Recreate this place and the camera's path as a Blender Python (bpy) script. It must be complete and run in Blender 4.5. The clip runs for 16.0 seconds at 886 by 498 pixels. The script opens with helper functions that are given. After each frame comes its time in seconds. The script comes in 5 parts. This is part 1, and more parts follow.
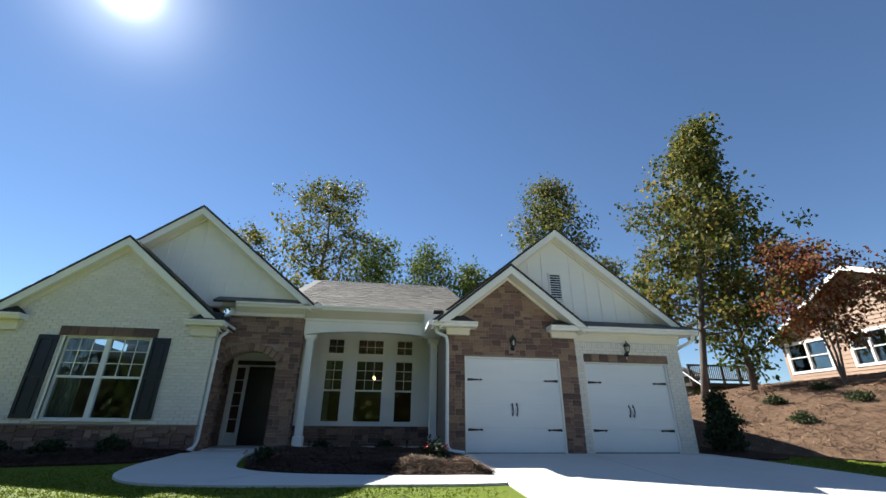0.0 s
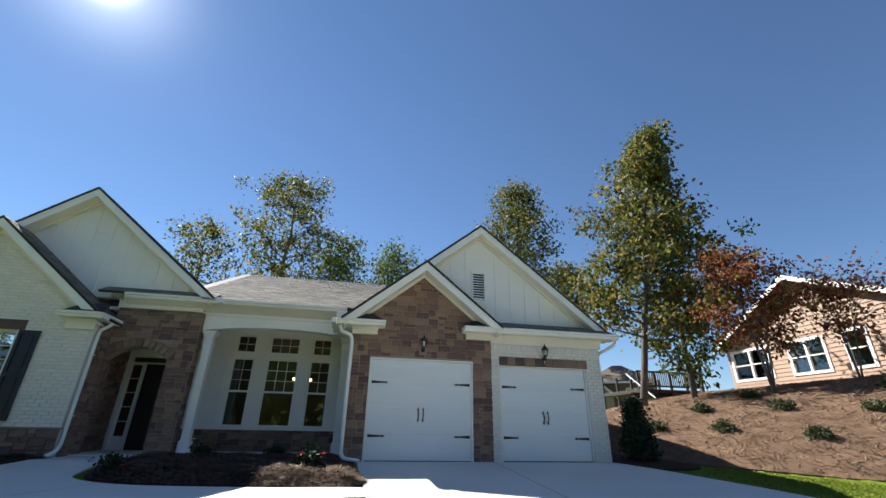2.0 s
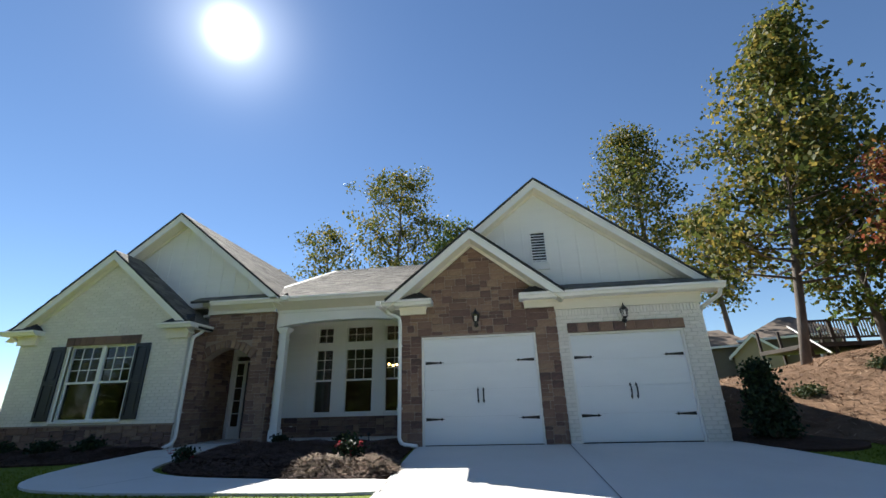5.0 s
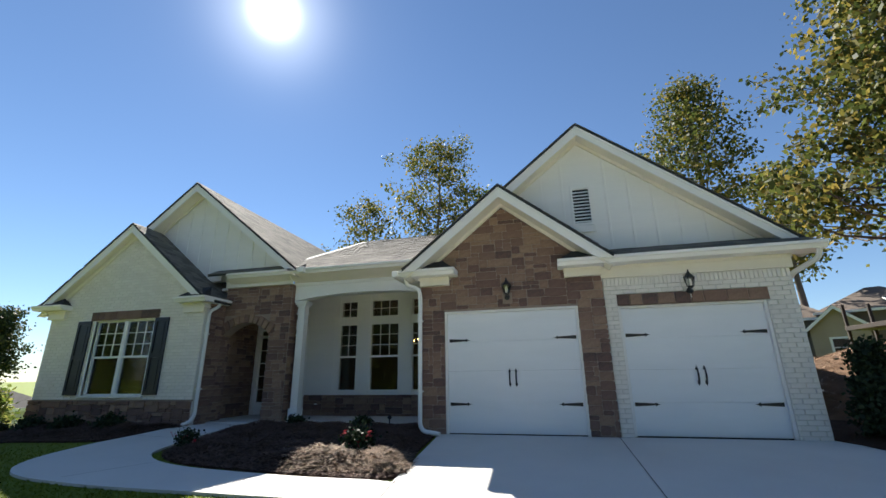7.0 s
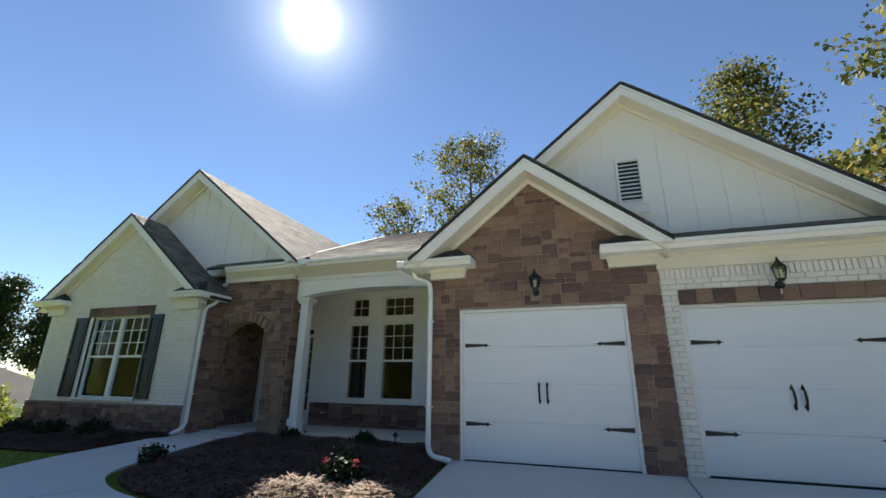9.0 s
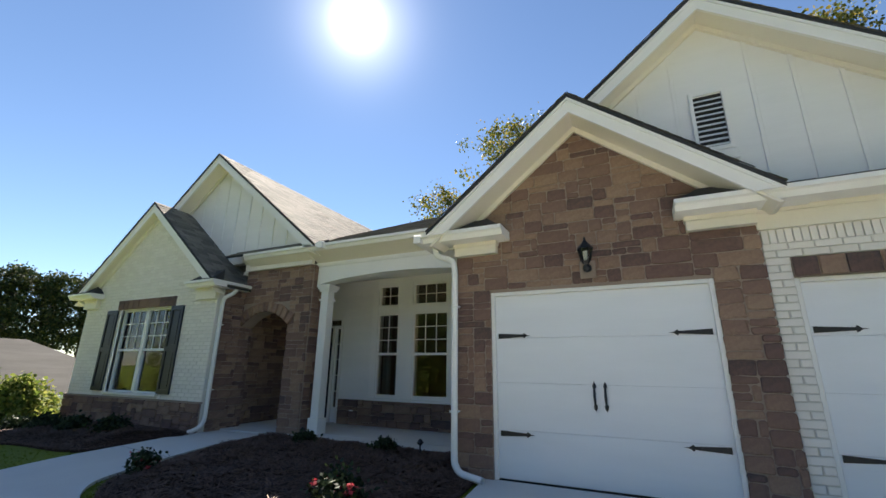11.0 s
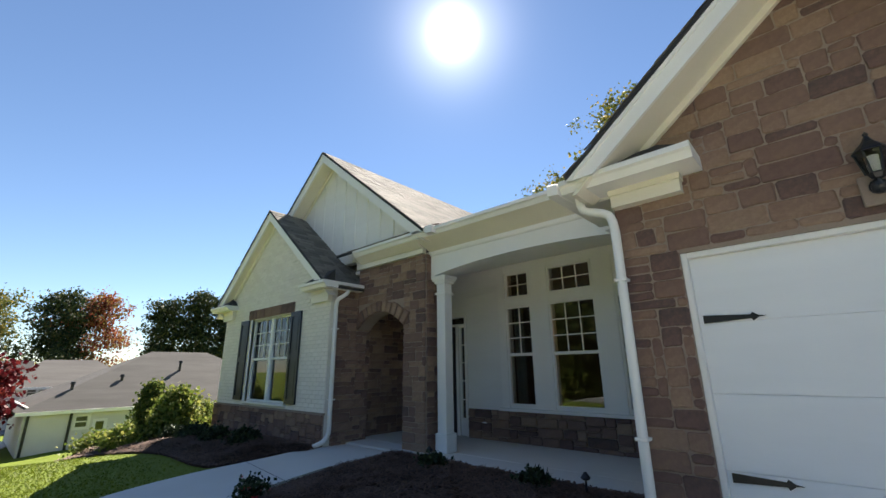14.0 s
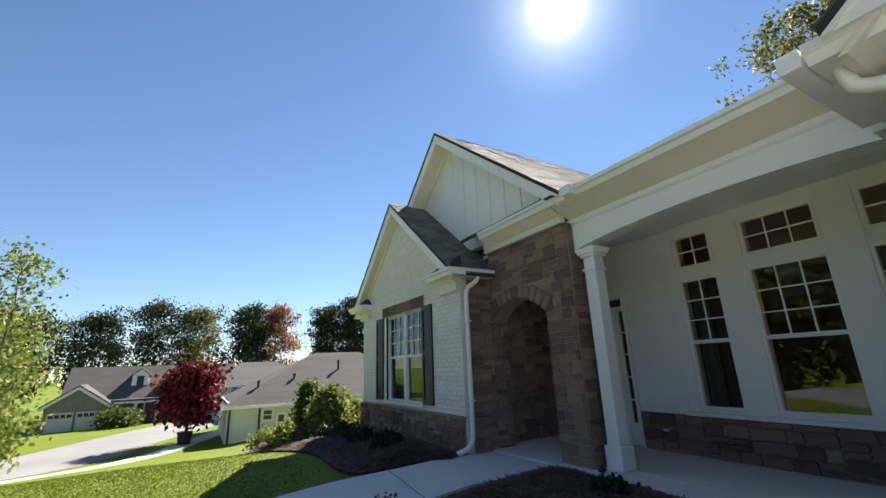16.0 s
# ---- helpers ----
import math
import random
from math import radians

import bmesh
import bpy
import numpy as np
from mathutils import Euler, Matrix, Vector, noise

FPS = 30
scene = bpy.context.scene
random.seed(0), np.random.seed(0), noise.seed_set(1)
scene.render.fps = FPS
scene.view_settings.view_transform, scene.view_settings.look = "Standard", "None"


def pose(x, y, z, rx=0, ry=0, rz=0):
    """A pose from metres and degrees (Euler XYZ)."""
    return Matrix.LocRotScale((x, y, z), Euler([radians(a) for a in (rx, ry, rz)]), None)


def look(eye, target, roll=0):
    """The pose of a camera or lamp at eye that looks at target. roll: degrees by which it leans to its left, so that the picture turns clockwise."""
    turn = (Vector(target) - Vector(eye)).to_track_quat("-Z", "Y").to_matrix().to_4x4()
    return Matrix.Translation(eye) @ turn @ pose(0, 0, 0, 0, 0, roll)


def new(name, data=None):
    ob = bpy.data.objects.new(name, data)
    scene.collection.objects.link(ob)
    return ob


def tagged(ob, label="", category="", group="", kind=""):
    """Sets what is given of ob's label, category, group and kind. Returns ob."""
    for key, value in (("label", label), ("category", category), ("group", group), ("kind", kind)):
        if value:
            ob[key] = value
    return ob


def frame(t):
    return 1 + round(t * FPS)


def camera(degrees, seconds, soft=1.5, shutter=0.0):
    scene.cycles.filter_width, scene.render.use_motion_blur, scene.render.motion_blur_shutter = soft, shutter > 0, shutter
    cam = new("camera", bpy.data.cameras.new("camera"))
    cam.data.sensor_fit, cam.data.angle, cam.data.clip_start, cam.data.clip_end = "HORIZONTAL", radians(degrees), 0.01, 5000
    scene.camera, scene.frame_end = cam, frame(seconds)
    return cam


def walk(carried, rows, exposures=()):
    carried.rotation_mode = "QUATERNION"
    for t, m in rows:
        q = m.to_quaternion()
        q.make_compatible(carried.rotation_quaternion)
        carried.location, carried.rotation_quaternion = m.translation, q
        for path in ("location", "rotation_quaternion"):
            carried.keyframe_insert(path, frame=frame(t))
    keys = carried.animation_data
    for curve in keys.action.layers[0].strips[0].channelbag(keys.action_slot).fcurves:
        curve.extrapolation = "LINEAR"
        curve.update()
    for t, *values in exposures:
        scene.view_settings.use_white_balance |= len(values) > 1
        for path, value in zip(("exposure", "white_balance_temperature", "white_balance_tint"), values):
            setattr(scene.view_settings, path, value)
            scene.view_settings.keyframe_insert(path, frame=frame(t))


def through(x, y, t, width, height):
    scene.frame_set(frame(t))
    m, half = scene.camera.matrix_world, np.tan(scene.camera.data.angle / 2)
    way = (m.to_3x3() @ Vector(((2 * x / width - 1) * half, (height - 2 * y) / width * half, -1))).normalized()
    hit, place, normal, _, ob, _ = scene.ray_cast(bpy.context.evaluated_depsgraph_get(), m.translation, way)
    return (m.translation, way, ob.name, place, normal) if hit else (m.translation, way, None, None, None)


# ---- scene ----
cam = camera(93.4, 16.0)
PATH = [
    (0, (0.714, -0.197, 0.567), (0.969, 1.628, 1.345), 0.5),
    (0.5, (1.102, -0.058, 0.574), (1.41, 1.751, 1.369), 1.2),
    (1, (1.472, 0.083, 0.577), (1.823, 1.882, 1.378), 1.5),
    (1.5, (1.954, 0.138, 0.615), (2.32, 1.935, 1.413), 1.6),
    (2, (2.39, 0.143, 0.643), (2.74, 1.947, 1.434), 1.1),
    (2.5, (2.789, 0.214, 0.661), (3.073, 2.032, 1.446), 0.6),
    (3, (3.139, 0.293, 0.661), (3.326, 2.125, 1.441), -0.2),
    (3.5, (3.483, 0.369, 0.683), (3.551, 2.214, 1.453), -0.8),
    (4, (3.819, 0.549, 0.708), (3.762, 2.399, 1.465), -1.2),
    (6.5, (4.505, 1.896, 0.911), (4.111, 3.765, 1.504), -1.3),
    (7, (4.479, 2.264, 0.966), (4.029, 4.125, 1.546), -0.8),
    (7.5, (4.505, 2.659, 0.978), (4.003, 4.507, 1.554), -0.3),
    (8, (4.506, 2.961, 1.042), (3.975, 4.798, 1.628), -0.1),
    (8.5, (4.476, 3.3, 1.08), (3.911, 5.125, 1.672), 0.2),
    (11, (4.363, 4.921, 1.185), (3.528, 6.653, 1.735), 0.7),
    (11.5, (4.234, 5.171, 1.192), (3.324, 6.863, 1.746), 0.5),
    (12, (4.065, 5.389, 1.22), (3.067, 7.028, 1.782), 0.5),
    (12.5, (3.972, 5.657, 1.222), (2.89, 7.24, 1.791), 0.3),
    (13, (3.846, 5.843, 1.231), (2.687, 7.369, 1.802), -0.0),
    (13.5, (3.595, 6.012, 1.236), (2.361, 7.482, 1.799), -0.4),
    (14, (3.433, 6.154, 1.226), (2.142, 7.577, 1.781), -0.7),
    (14.5, (3.245, 6.404, 1.247), (1.894, 7.775, 1.793), -1.0),
    (15, (3.023, 6.56, 1.236), (1.599, 7.855, 1.78), -1.4),
    (15.5, (2.766, 6.665, 1.267), (1.253, 7.851, 1.817), -1.7),
    (16, (2.524, 6.829, 1.274), (0.854, 7.788, 1.815), -2.2),
]
walk(cam, [(t, look(eye, target, roll)) for t, eye, target, roll in PATH],
     exposures=[(0, 1.40, 6150, 9), (4, 1.40, 6200, 9), (7, 1.45, 6350, 9), (8.5, 1.54, 6450, 10), (11, 1.80, 6800, 11), (14, 1.76, 6750, 11), (16, 1.66, 6500, 10)])

sky_az, sky_el = -40.2, 43.4            # sun: degrees from +y towards -x, degrees up
sun_way = Vector((math.sin(radians(sky_az)) * math.cos(radians(sky_el)), math.cos(radians(sky_az)) * math.cos(radians(sky_el)), math.sin(radians(sky_el))))

# world: clear sky, with the sun's glare and halo painted in round it
world = bpy.data.worlds.new("sky")
scene.world = world
world.use_nodes = True
wn, wl = world.node_tree.nodes, world.node_tree.links
bg = wn["Background"]
sky = wn.new("ShaderNodeTexSky")
sky.sky_type, sky.sun_disc = "NISHITA", False
sky.sun_elevation, sky.sun_rotation = radians(sky_el), radians(sky_az)
sky.altitude, sky.air_density, sky.dust_density, sky.ozone_density = 300.0, 1.0, 0.0, 4.5
wco = wn.new("ShaderNodeTexCoord")
wdot = wn.new("ShaderNodeVectorMath")
wdot.operation = "DOT_PRODUCT"
wdot.inputs[1].default_value = sun_way
wl.new(wco.outputs["Generated"], wdot.inputs[0])
wmax = wn.new("ShaderNodeMath")
wmax.operation = "MAXIMUM"
wmax.inputs[1].default_value = 0.0
wl.new(wdot.outputs["Value"], wmax.inputs[0])
# three falloffs added to the sky colour: blown-out core, halo, wide glare
glow = None
for power, gain in ((2000.0, 26.0), (230.0, 4.5), (40.0, 0.55)):
    fall, lift = wn.new("ShaderNodeMath"), wn.new("ShaderNodeMath")
    fall.operation, lift.operation = "POWER", "MULTIPLY_ADD"
    fall.inputs[1].default_value, lift.inputs[1].default_value, lift.inputs[2].default_value = power, gain, 0.0
    wl.new(wmax.outputs[0], fall.inputs[0])
    wl.new(fall.outputs[0], lift.inputs[0])
    if glow is not None:
        wl.new(glow, lift.inputs[2])
    glow = lift.outputs[0]
wadd = wn.new("ShaderNodeVectorMath")
wadd.operation = "ADD"
wl.new(sky.outputs[0], wadd.inputs[0])
wl.new(glow, wadd.inputs[1])
wl.new(wadd.outputs[0], bg.inputs[0])
bg.inputs[1].default_value = 0.050

sun_data = bpy.data.lights.new("sun", "SUN")
sun_data.energy, sun_data.angle, sun_data.color = 5.0, radians(0.53), (1.0, 0.94, 0.85)
sun_ob = new("sun", sun_data)
sun_ob.matrix_world = look((0, 0, 40), Vector((0, 0, 40)) - sun_way)


# ---- materials ----
def material(name, rough=0.6, metal=0.0):
    m = bpy.data.materials.new(name)
    m.use_nodes = True
    n, l = m.node_tree.nodes, m.node_tree.links
    b = n["Principled BSDF"]
    b.inputs["Roughness"].default_value, b.inputs["Metallic"].default_value = rough, metal
    return m, n, l, b


def coords(n, l, scale=(1, 1, 1)):
    c = n.new("ShaderNodeTexCoord")
    mp = n.new("ShaderNodeMapping")
    mp.inputs["Scale"].default_value = scale
    l.new(c.outputs["Object"], mp.inputs["Vector"])
    return mp.outputs["Vector"]


def noise_tex(n, l, vec, scale, detail=4.0, rough=0.6):
    t = n.new("ShaderNodeTexNoise")
    t.inputs["Scale"].default_value, t.inputs["Detail"].default_value, t.inputs["Roughness"].default_value = scale, detail, rough
    l.new(vec, t.inputs["Vector"])
    return t.outputs["Fac"]


def ramp(n, l, fac, stops):
    r = n.new("ShaderNodeValToRGB")
    e = r.color_ramp.elements
    for i, (p, c) in enumerate(stops):
        k = e[i] if i < 2 else e.new(p)
        k.position, k.color = p, (*c, 1)
    l.new(fac, r.inputs[0])
    return r.outputs[0]


def mix(n, l, fac, a, b, mode="MIX"):
    x = n.new("ShaderNodeMix")
    x.data_type, x.blend_type = "RGBA", mode
    if isinstance(fac, float):
        x.inputs[0].default_value = fac
    else:
        l.new(fac, x.inputs[0])
    for i, v in ((6, a), (7, b)):
        if isinstance(v, tuple):
            x.inputs[i].default_value = (*v, 1)
        else:
            l.new(v, x.inputs[i])
    return x.outputs[2]


def bump(n, l, b, height, strength, dist):
    k = n.new("ShaderNodeBump")
    k.inputs["Strength"].default_value, k.inputs["Distance"].default_value = strength, dist
    l.new(height, k.inputs["Height"])
    l.new(k.outputs[0], b.inputs["Normal"])


def rough_mat(name, stops, big=1.5, fine=40.0, rough=0.7, relief=0.3, dist=0.004, metal=0.0, vary="", scale=(1, 1, 1), spread=0.3):
    """Two scales of noise over a colour ramp; vary: 'object' or 'island' shifts the tone piece by piece."""
    m, n, l, b = material(name, rough, metal)
    v = coords(n, l, scale)
    a, f = noise_tex(n, l, v, big, 5.0), noise_tex(n, l, v, fine, 5.0, 0.7)
    s = n.new("ShaderNodeMath")
    s.operation = "MULTIPLY_ADD"
    s.inputs[1].default_value = 0.35
    l.new(f, s.inputs[0])
    k = n.new("ShaderNodeMath")
    k.operation = "MULTIPLY"
    k.inputs[1].default_value = 0.65
    l.new(a, k.inputs[0])
    l.new(k.outputs[0], s.inputs[2])
    fac = s.outputs[0]
    if vary:
        i = n.new("ShaderNodeObjectInfo" if vary == "object" else "ShaderNodeNewGeometry")
        r = n.new("ShaderNodeMath")
        r.operation = "MULTIPLY_ADD"
        r.inputs[1].default_value = spread * 2
        r.inputs[2].default_value = -spread
        l.new(i.outputs["Random" if vary == "object" else "Random Per Island"], r.inputs[0])
        t = n.new("ShaderNodeMath")
        l.new(fac, t.inputs[0])
        l.new(r.outputs[0], t.inputs[1])
        fac = t.outputs[0]
    l.new(ramp(n, l, fac, stops), b.inputs["Base Color"])
    if relief:
        bump(n, l, b, f, relief, dist)
    if "grass" in name or "shingle" in name or "mulch" in name or "straw" in name or "stone" in name:
        b.inputs["Specular IOR Level"].default_value = 0.15
    return m


def leaf_mat(name, dark, mid, light, through=0.35):
    m, n, l, b = material(name, 0.6)
    b.inputs["Specular IOR Level"].default_value = 0.2
    g = n.new("ShaderNodeNewGeometry")
    col = ramp(n, l, g.outputs["Random Per Island"], [(0.0, dark), (1.0, light), (0.55, mid)])
    l.new(col, b.inputs["Base Color"])
    t = n.new("ShaderNodeBsdfTranslucent")
    l.new(col, t.inputs[0])
    x = n.new("ShaderNodeMixShader")
    x.inputs[0].default_value = through
    l.new(b.outputs[0], x.inputs[1])
    l.new(t.outputs[0], x.inputs[2])
    l.new(x.outputs[0], n["Material Output"].inputs[0])
    return m


def glass_mat(name, tint=(0.75, 0.8, 0.8), gloss=0.012):
    m, n, l, b = material(name, 0.02)
    n.remove(b)
    t, g, x, f = (n.new("ShaderNodeBsdfTransparent"), n.new("ShaderNodeBsdfGlossy"), n.new("ShaderNodeMixShader"), n.new("ShaderNodeFresnel"))
    t.inputs[0].default_value = (*tint, 1)
    g.inputs["Roughness"].default_value = 0.01
    g.inputs[0].default_value = (0.95, 0.97, 1.0, 1)
    f.inputs[0].default_value = 1.5
    a = n.new("ShaderNodeMath")
    a.inputs[1].default_value = gloss
    l.new(f.outputs[0], a.inputs[0])
    l.new(a.outputs[0], x.inputs[0])
    l.new(t.outputs[0], x.inputs[1])
    l.new(g.outputs[0], x.inputs[2])
    l.new(x.outputs[0], n["Material Output"].inputs[0])
    return m


M_WHITE = rough_mat("white_paint", [(0.3, (0.80, 0.78, 0.74)), (0.75, (0.87, 0.855, 0.815))], 2.0, 60.0, 0.45, 0.08, 0.002)
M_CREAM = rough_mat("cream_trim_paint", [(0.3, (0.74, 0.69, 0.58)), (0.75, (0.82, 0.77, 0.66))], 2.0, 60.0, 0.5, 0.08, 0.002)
M_DOORW = rough_mat("garage_door_enamel", [(0.3, (0.78, 0.79, 0.80)), (0.75, (0.84, 0.85, 0.86))], 1.2, 90.0, 0.38, 0.12, 0.002, scale=(1, 1, 5))
M_SIDING = rough_mat("white_siding", [(0.3, (0.78, 0.765, 0.73)), (0.75, (0.86, 0.845, 0.81))], 1.5, 50.0, 0.5, 0.15, 0.003, scale=(0.3, 1, 3))
M_BRICK = rough_mat("white_painted_brick", [(0.15, (0.71, 0.665, 0.60)), (0.8, (0.84, 0.80, 0.735))], 5.0, 70.0, 0.75, 0.5, 0.004, vary="object", spread=0.16)
M_BRICKJ = rough_mat("white_painted_brick_joined", [(0.15, (0.71, 0.665, 0.60)), (0.8, (0.84, 0.80, 0.735))], 5.0, 70.0, 0.75, 0.5, 0.004, vary="island", spread=0.16)
M_MORTARW = rough_mat("painted_mortar", [(0.3, (0.60, 0.57, 0.51)), (0.8, (0.70, 0.67, 0.60))], 3.0, 90.0, 0.85, 0.4, 0.003)
STONE = [(0.08, (0.075, 0.062, 0.060)), (0.92, (0.36, 0.25, 0.175)), (0.32, (0.170, 0.105, 0.088)), (0.6, (0.238, 0.152, 0.114))]
M_STONE = rough_mat("brown_stone", STONE, 3.5, 30.0, 0.85, 0.7, 0.012, vary="object", spread=0.3)
M_MORTAR = rough_mat("brown_mortar", [(0.3, (0.25, 0.19, 0.15)), (0.8, (0.36, 0.28, 0.225))], 3.0, 60.0, 0.95, 0.6, 0.006)
M_SHINGLE = rough_mat("grey_brown_shingle", [(0.25, (0.13, 0.12, 0.105)), (0.8, (0.25, 0.23, 0.195))], 1.2, 45.0, 0.9, 0.6, 0.006, vary="island", spread=0.25)
M_DARKEDGE = rough_mat("dark_roof_edge", [(0.3, (0.02, 0.02, 0.022)), (0.8, (0.045, 0.043, 0.042))], 3.0, 60.0, 0.8)
M_CONC = rough_mat("broom_finished_concrete", [(0.25, (0.50, 0.48, 0.445)), (0.5, (0.58, 0.56, 0.52)), (0.8, (0.65, 0.63, 0.585))], 0.6, 55.0, 0.85, 0.25, 0.003)
M_ASPHALT = rough_mat("street_asphalt", [(0.3, (0.16, 0.155, 0.15)), (0.8, (0.26, 0.25, 0.24))], 0.3, 40.0, 0.9)
M_BLACK = rough_mat("black_iron", [(0.3, (0.008, 0.008, 0.009)), (0.8, (0.022, 0.022, 0.024))], 6.0, 80.0, 0.42, 0.15, 0.001)
M_SHUTTER = rough_mat("navy_black_shutter_paint", [(0.3, (0.008, 0.010, 0.018)), (0.8, (0.020, 0.024, 0.036))], 3.0, 60.0, 0.4, 0.1, 0.002)
M_DOORB = rough_mat("dark_front_door_paint", [(0.3, (0.012, 0.009, 0.012)), (0.8, (0.028, 0.02, 0.024))], 3.0, 60.0, 0.35, 0.1, 0.002)
M_MULCH = rough_mat("dark_bark_mulch", [(0.25, (0.025, 0.015, 0.011)), (0.8, (0.10, 0.058, 0.04))], 6.0, 60.0, 0.95, 1.0, 0.03)
M_STRAW = rough_mat("pine_straw", [(0.25, (0.085, 0.05, 0.03)), (0.8, (0.27, 0.17, 0.105))], 2.5, 55.0, 0.9, 1.0, 0.03)
M_NEEDLE = rough_mat("pine_needles", [(0.1, (0.06, 0.034, 0.02)), (0.9, (0.40, 0.27, 0.17))], 2.0, 30.0, 0.8, 0.0, vary="island", spread=0.35)
M_NEEDLED = rough_mat("dark_needles", [(0.1, (0.03, 0.016, 0.012)), (0.9, (0.17, 0.095, 0.065))], 2.0, 30.0, 0.9, 0.0, vary="island", spread=0.35)
M_GRASS = rough_mat("mown_grass", [(0.2, (0.085, 0.125, 0.009)), (0.5, (0.125, 0.165, 0.013)), (0.85, (0.175, 0.20, 0.022))], 0.35, 30.0, 0.8, 0.8, 0.03)
M_BLADE = leaf_mat("grass_blades", (0.095, 0.135, 0.010), (0.13, 0.17, 0.014), (0.175, 0.20, 0.026), 0.35)
M_BARK = rough_mat("grey_bark", [(0.25, (0.06, 0.048, 0.04)), (0.8, (0.19, 0.16, 0.135))], 4.0, 30.0, 0.95, 1.0, 0.02, scale=(1, 1, 0.25))
M_LEAF = leaf_mat("autumn_green_leaves", (0.042, 0.058, 0.015), (0.10, 0.115, 0.027), (0.29, 0.215, 0.05), 0.45)
M_LEAFG = leaf_mat("green_leaves", (0.04, 0.065, 0.016), (0.085, 0.125, 0.028), (0.22, 0.22, 0.055), 0.45)
M_LEAFR = leaf_mat("red_autumn_leaves", (0.12, 0.03, 0.02), (0.27, 0.085, 0.04), (0.22, 0.19, 0.05), 0.5)
M_LEAFM = leaf_mat("crimson_leaves", (0.05, 0.005, 0.008), (0.12, 0.012, 0.016), (0.2, 0.03, 0.025), 0.25)
M_PINE = leaf_mat("pine_foliage", (0.018, 0.032, 0.014), (0.035, 0.055, 0.02), (0.10, 0.10, 0.03), 0.2)
M_EVER = leaf_mat("evergreen_foliage", (0.010, 0.02, 0.010), (0.022, 0.038, 0.016), (0.05, 0.07, 0.03), 0.12)
M_LIME = leaf_mat("yellow_green_foliage", (0.07, 0.11, 0.02), (0.16, 0.21, 0.04), (0.34, 0.33, 0.09), 0.4)
M_FLOWER = leaf_mat("pink_red_petals", (0.25, 0.02, 0.03), (0.45, 0.05, 0.07), (0.6, 0.25, 0.25), 0.3)
M_TAN = rough_mat("tan_lap_siding", [(0.3, (0.33, 0.215, 0.14)), (0.8, (0.39, 0.26, 0.175))], 1.0, 40.0, 0.6, 0.1, 0.002)
M_SANDW = rough_mat("sand_stucco", [(0.3, (0.34, 0.27, 0.18)), (0.8, (0.42, 0.34, 0.24))], 1.0, 40.0, 0.7)
M_OLIVE = rough_mat("brown_stucco", [(0.3, (0.13, 0.105, 0.075)), (0.8, (0.18, 0.145, 0.105))], 1.0, 40.0, 0.7)
M_FARWHITE = rough_mat("far_white_wall", [(0.3, (0.62, 0.60, 0.56)), (0.8, (0.72, 0.70, 0.65))], 1.0, 30.0, 0.7)
M_FARGREY = rough_mat("far_grey_brick", [(0.3, (0.20, 0.18, 0.17)), (0.8, (0.30, 0.27, 0.25))], 2.0, 30.0, 0.8)
M_ROOFG = rough_mat("far_grey_shingle", [(0.25, (0.075, 0.07, 0.066)), (0.8, (0.135, 0.128, 0.12))], 0.8, 30.0, 0.9, 0.5, 0.02, scale=(0.4, 0.4, 4))
M_ROOFB = rough_mat("far_brown_shingle", [(0.25, (0.10, 0.08, 0.065)), (0.8, (0.17, 0.14, 0.115))], 0.8, 30.0, 0.9, 0.5, 0.02, scale=(0.4, 0.4, 4))
# room paint darkened: the dimness of the interior is put into its colour
M_ROOM = rough_mat("darkened_room_paint", [(0.3, (0.13, 0.125, 0.12)), (0.8, (0.17, 0.165, 0.155))], 1.0, 30.0, 0.8)
M_FLOORW = rough_mat("wood_floor", [(0.3, (0.16, 0.08, 0.04)), (0.8, (0.26, 0.14, 0.07))], 2.0, 20.0, 0.4, scale=(1, 8, 1))
M_CURTAIN = rough_mat("pale_curtain", [(0.3, (0.26, 0.28, 0.26)), (0.8, (0.36, 0.38, 0.35))], 2.0, 20.0, 0.8, scale=(8, 8, 0.5))
M_GLASS = glass_mat("window_glass")
M_LAMPG = glass_mat("lamp_glass", (0.85, 0.86, 0.86), 0.1)
M_DECK = rough_mat("dark_deck_wood", [(0.3, (0.02, 0.014, 0.011)), (0.8, (0.05, 0.034, 0.025))], 2.0, 30.0, 0.7)
M_BULB, _n, _l, _b = material("warm_bulb")
_b.inputs["Emission Color"].default_value, _b.inputs["Emission Strength"].default_value = (1.0, 0.55, 0.18, 1), 6.0


# ---- mesh helpers ----
def box(bm, x0, x1, y0, y1, z0, z1):
    v = [bm.verts.new(p) for p in ((x0, y0, z0), (x1, y0, z0), (x1, y1, z0), (x0, y1, z0), (x0, y0, z1), (x1, y0, z1), (x1, y1, z1), (x0, y1, z1))]
    for f in ((3, 2, 1, 0), (4, 5, 6, 7), (0, 1, 5, 4), (1, 2, 6, 5), (2, 3, 7, 6), (3, 0, 4, 7)):
        bm.faces.new([v[i] for i in f])
    return v


def prism(bm, pts, a, b, axis="y"):
    """A polygon in the plane across the axis, drawn out from a to b."""
    def put(p, d):
        return {"y": (p[0], d, p[1]), "x": (d, p[0], p[1]), "z": (p[0], p[1], d)}[axis]
    lo, hi = [bm.verts.new(put(p, a)) for p in pts], [bm.verts.new(put(p, b)) for p in pts]
    bm.faces.new(lo)
    bm.faces.new(hi[::-1])
    k = len(pts)
    for i in range(k):
        bm.faces.new((lo[i], hi[i], hi[(i + 1) % k], lo[(i + 1) % k]))


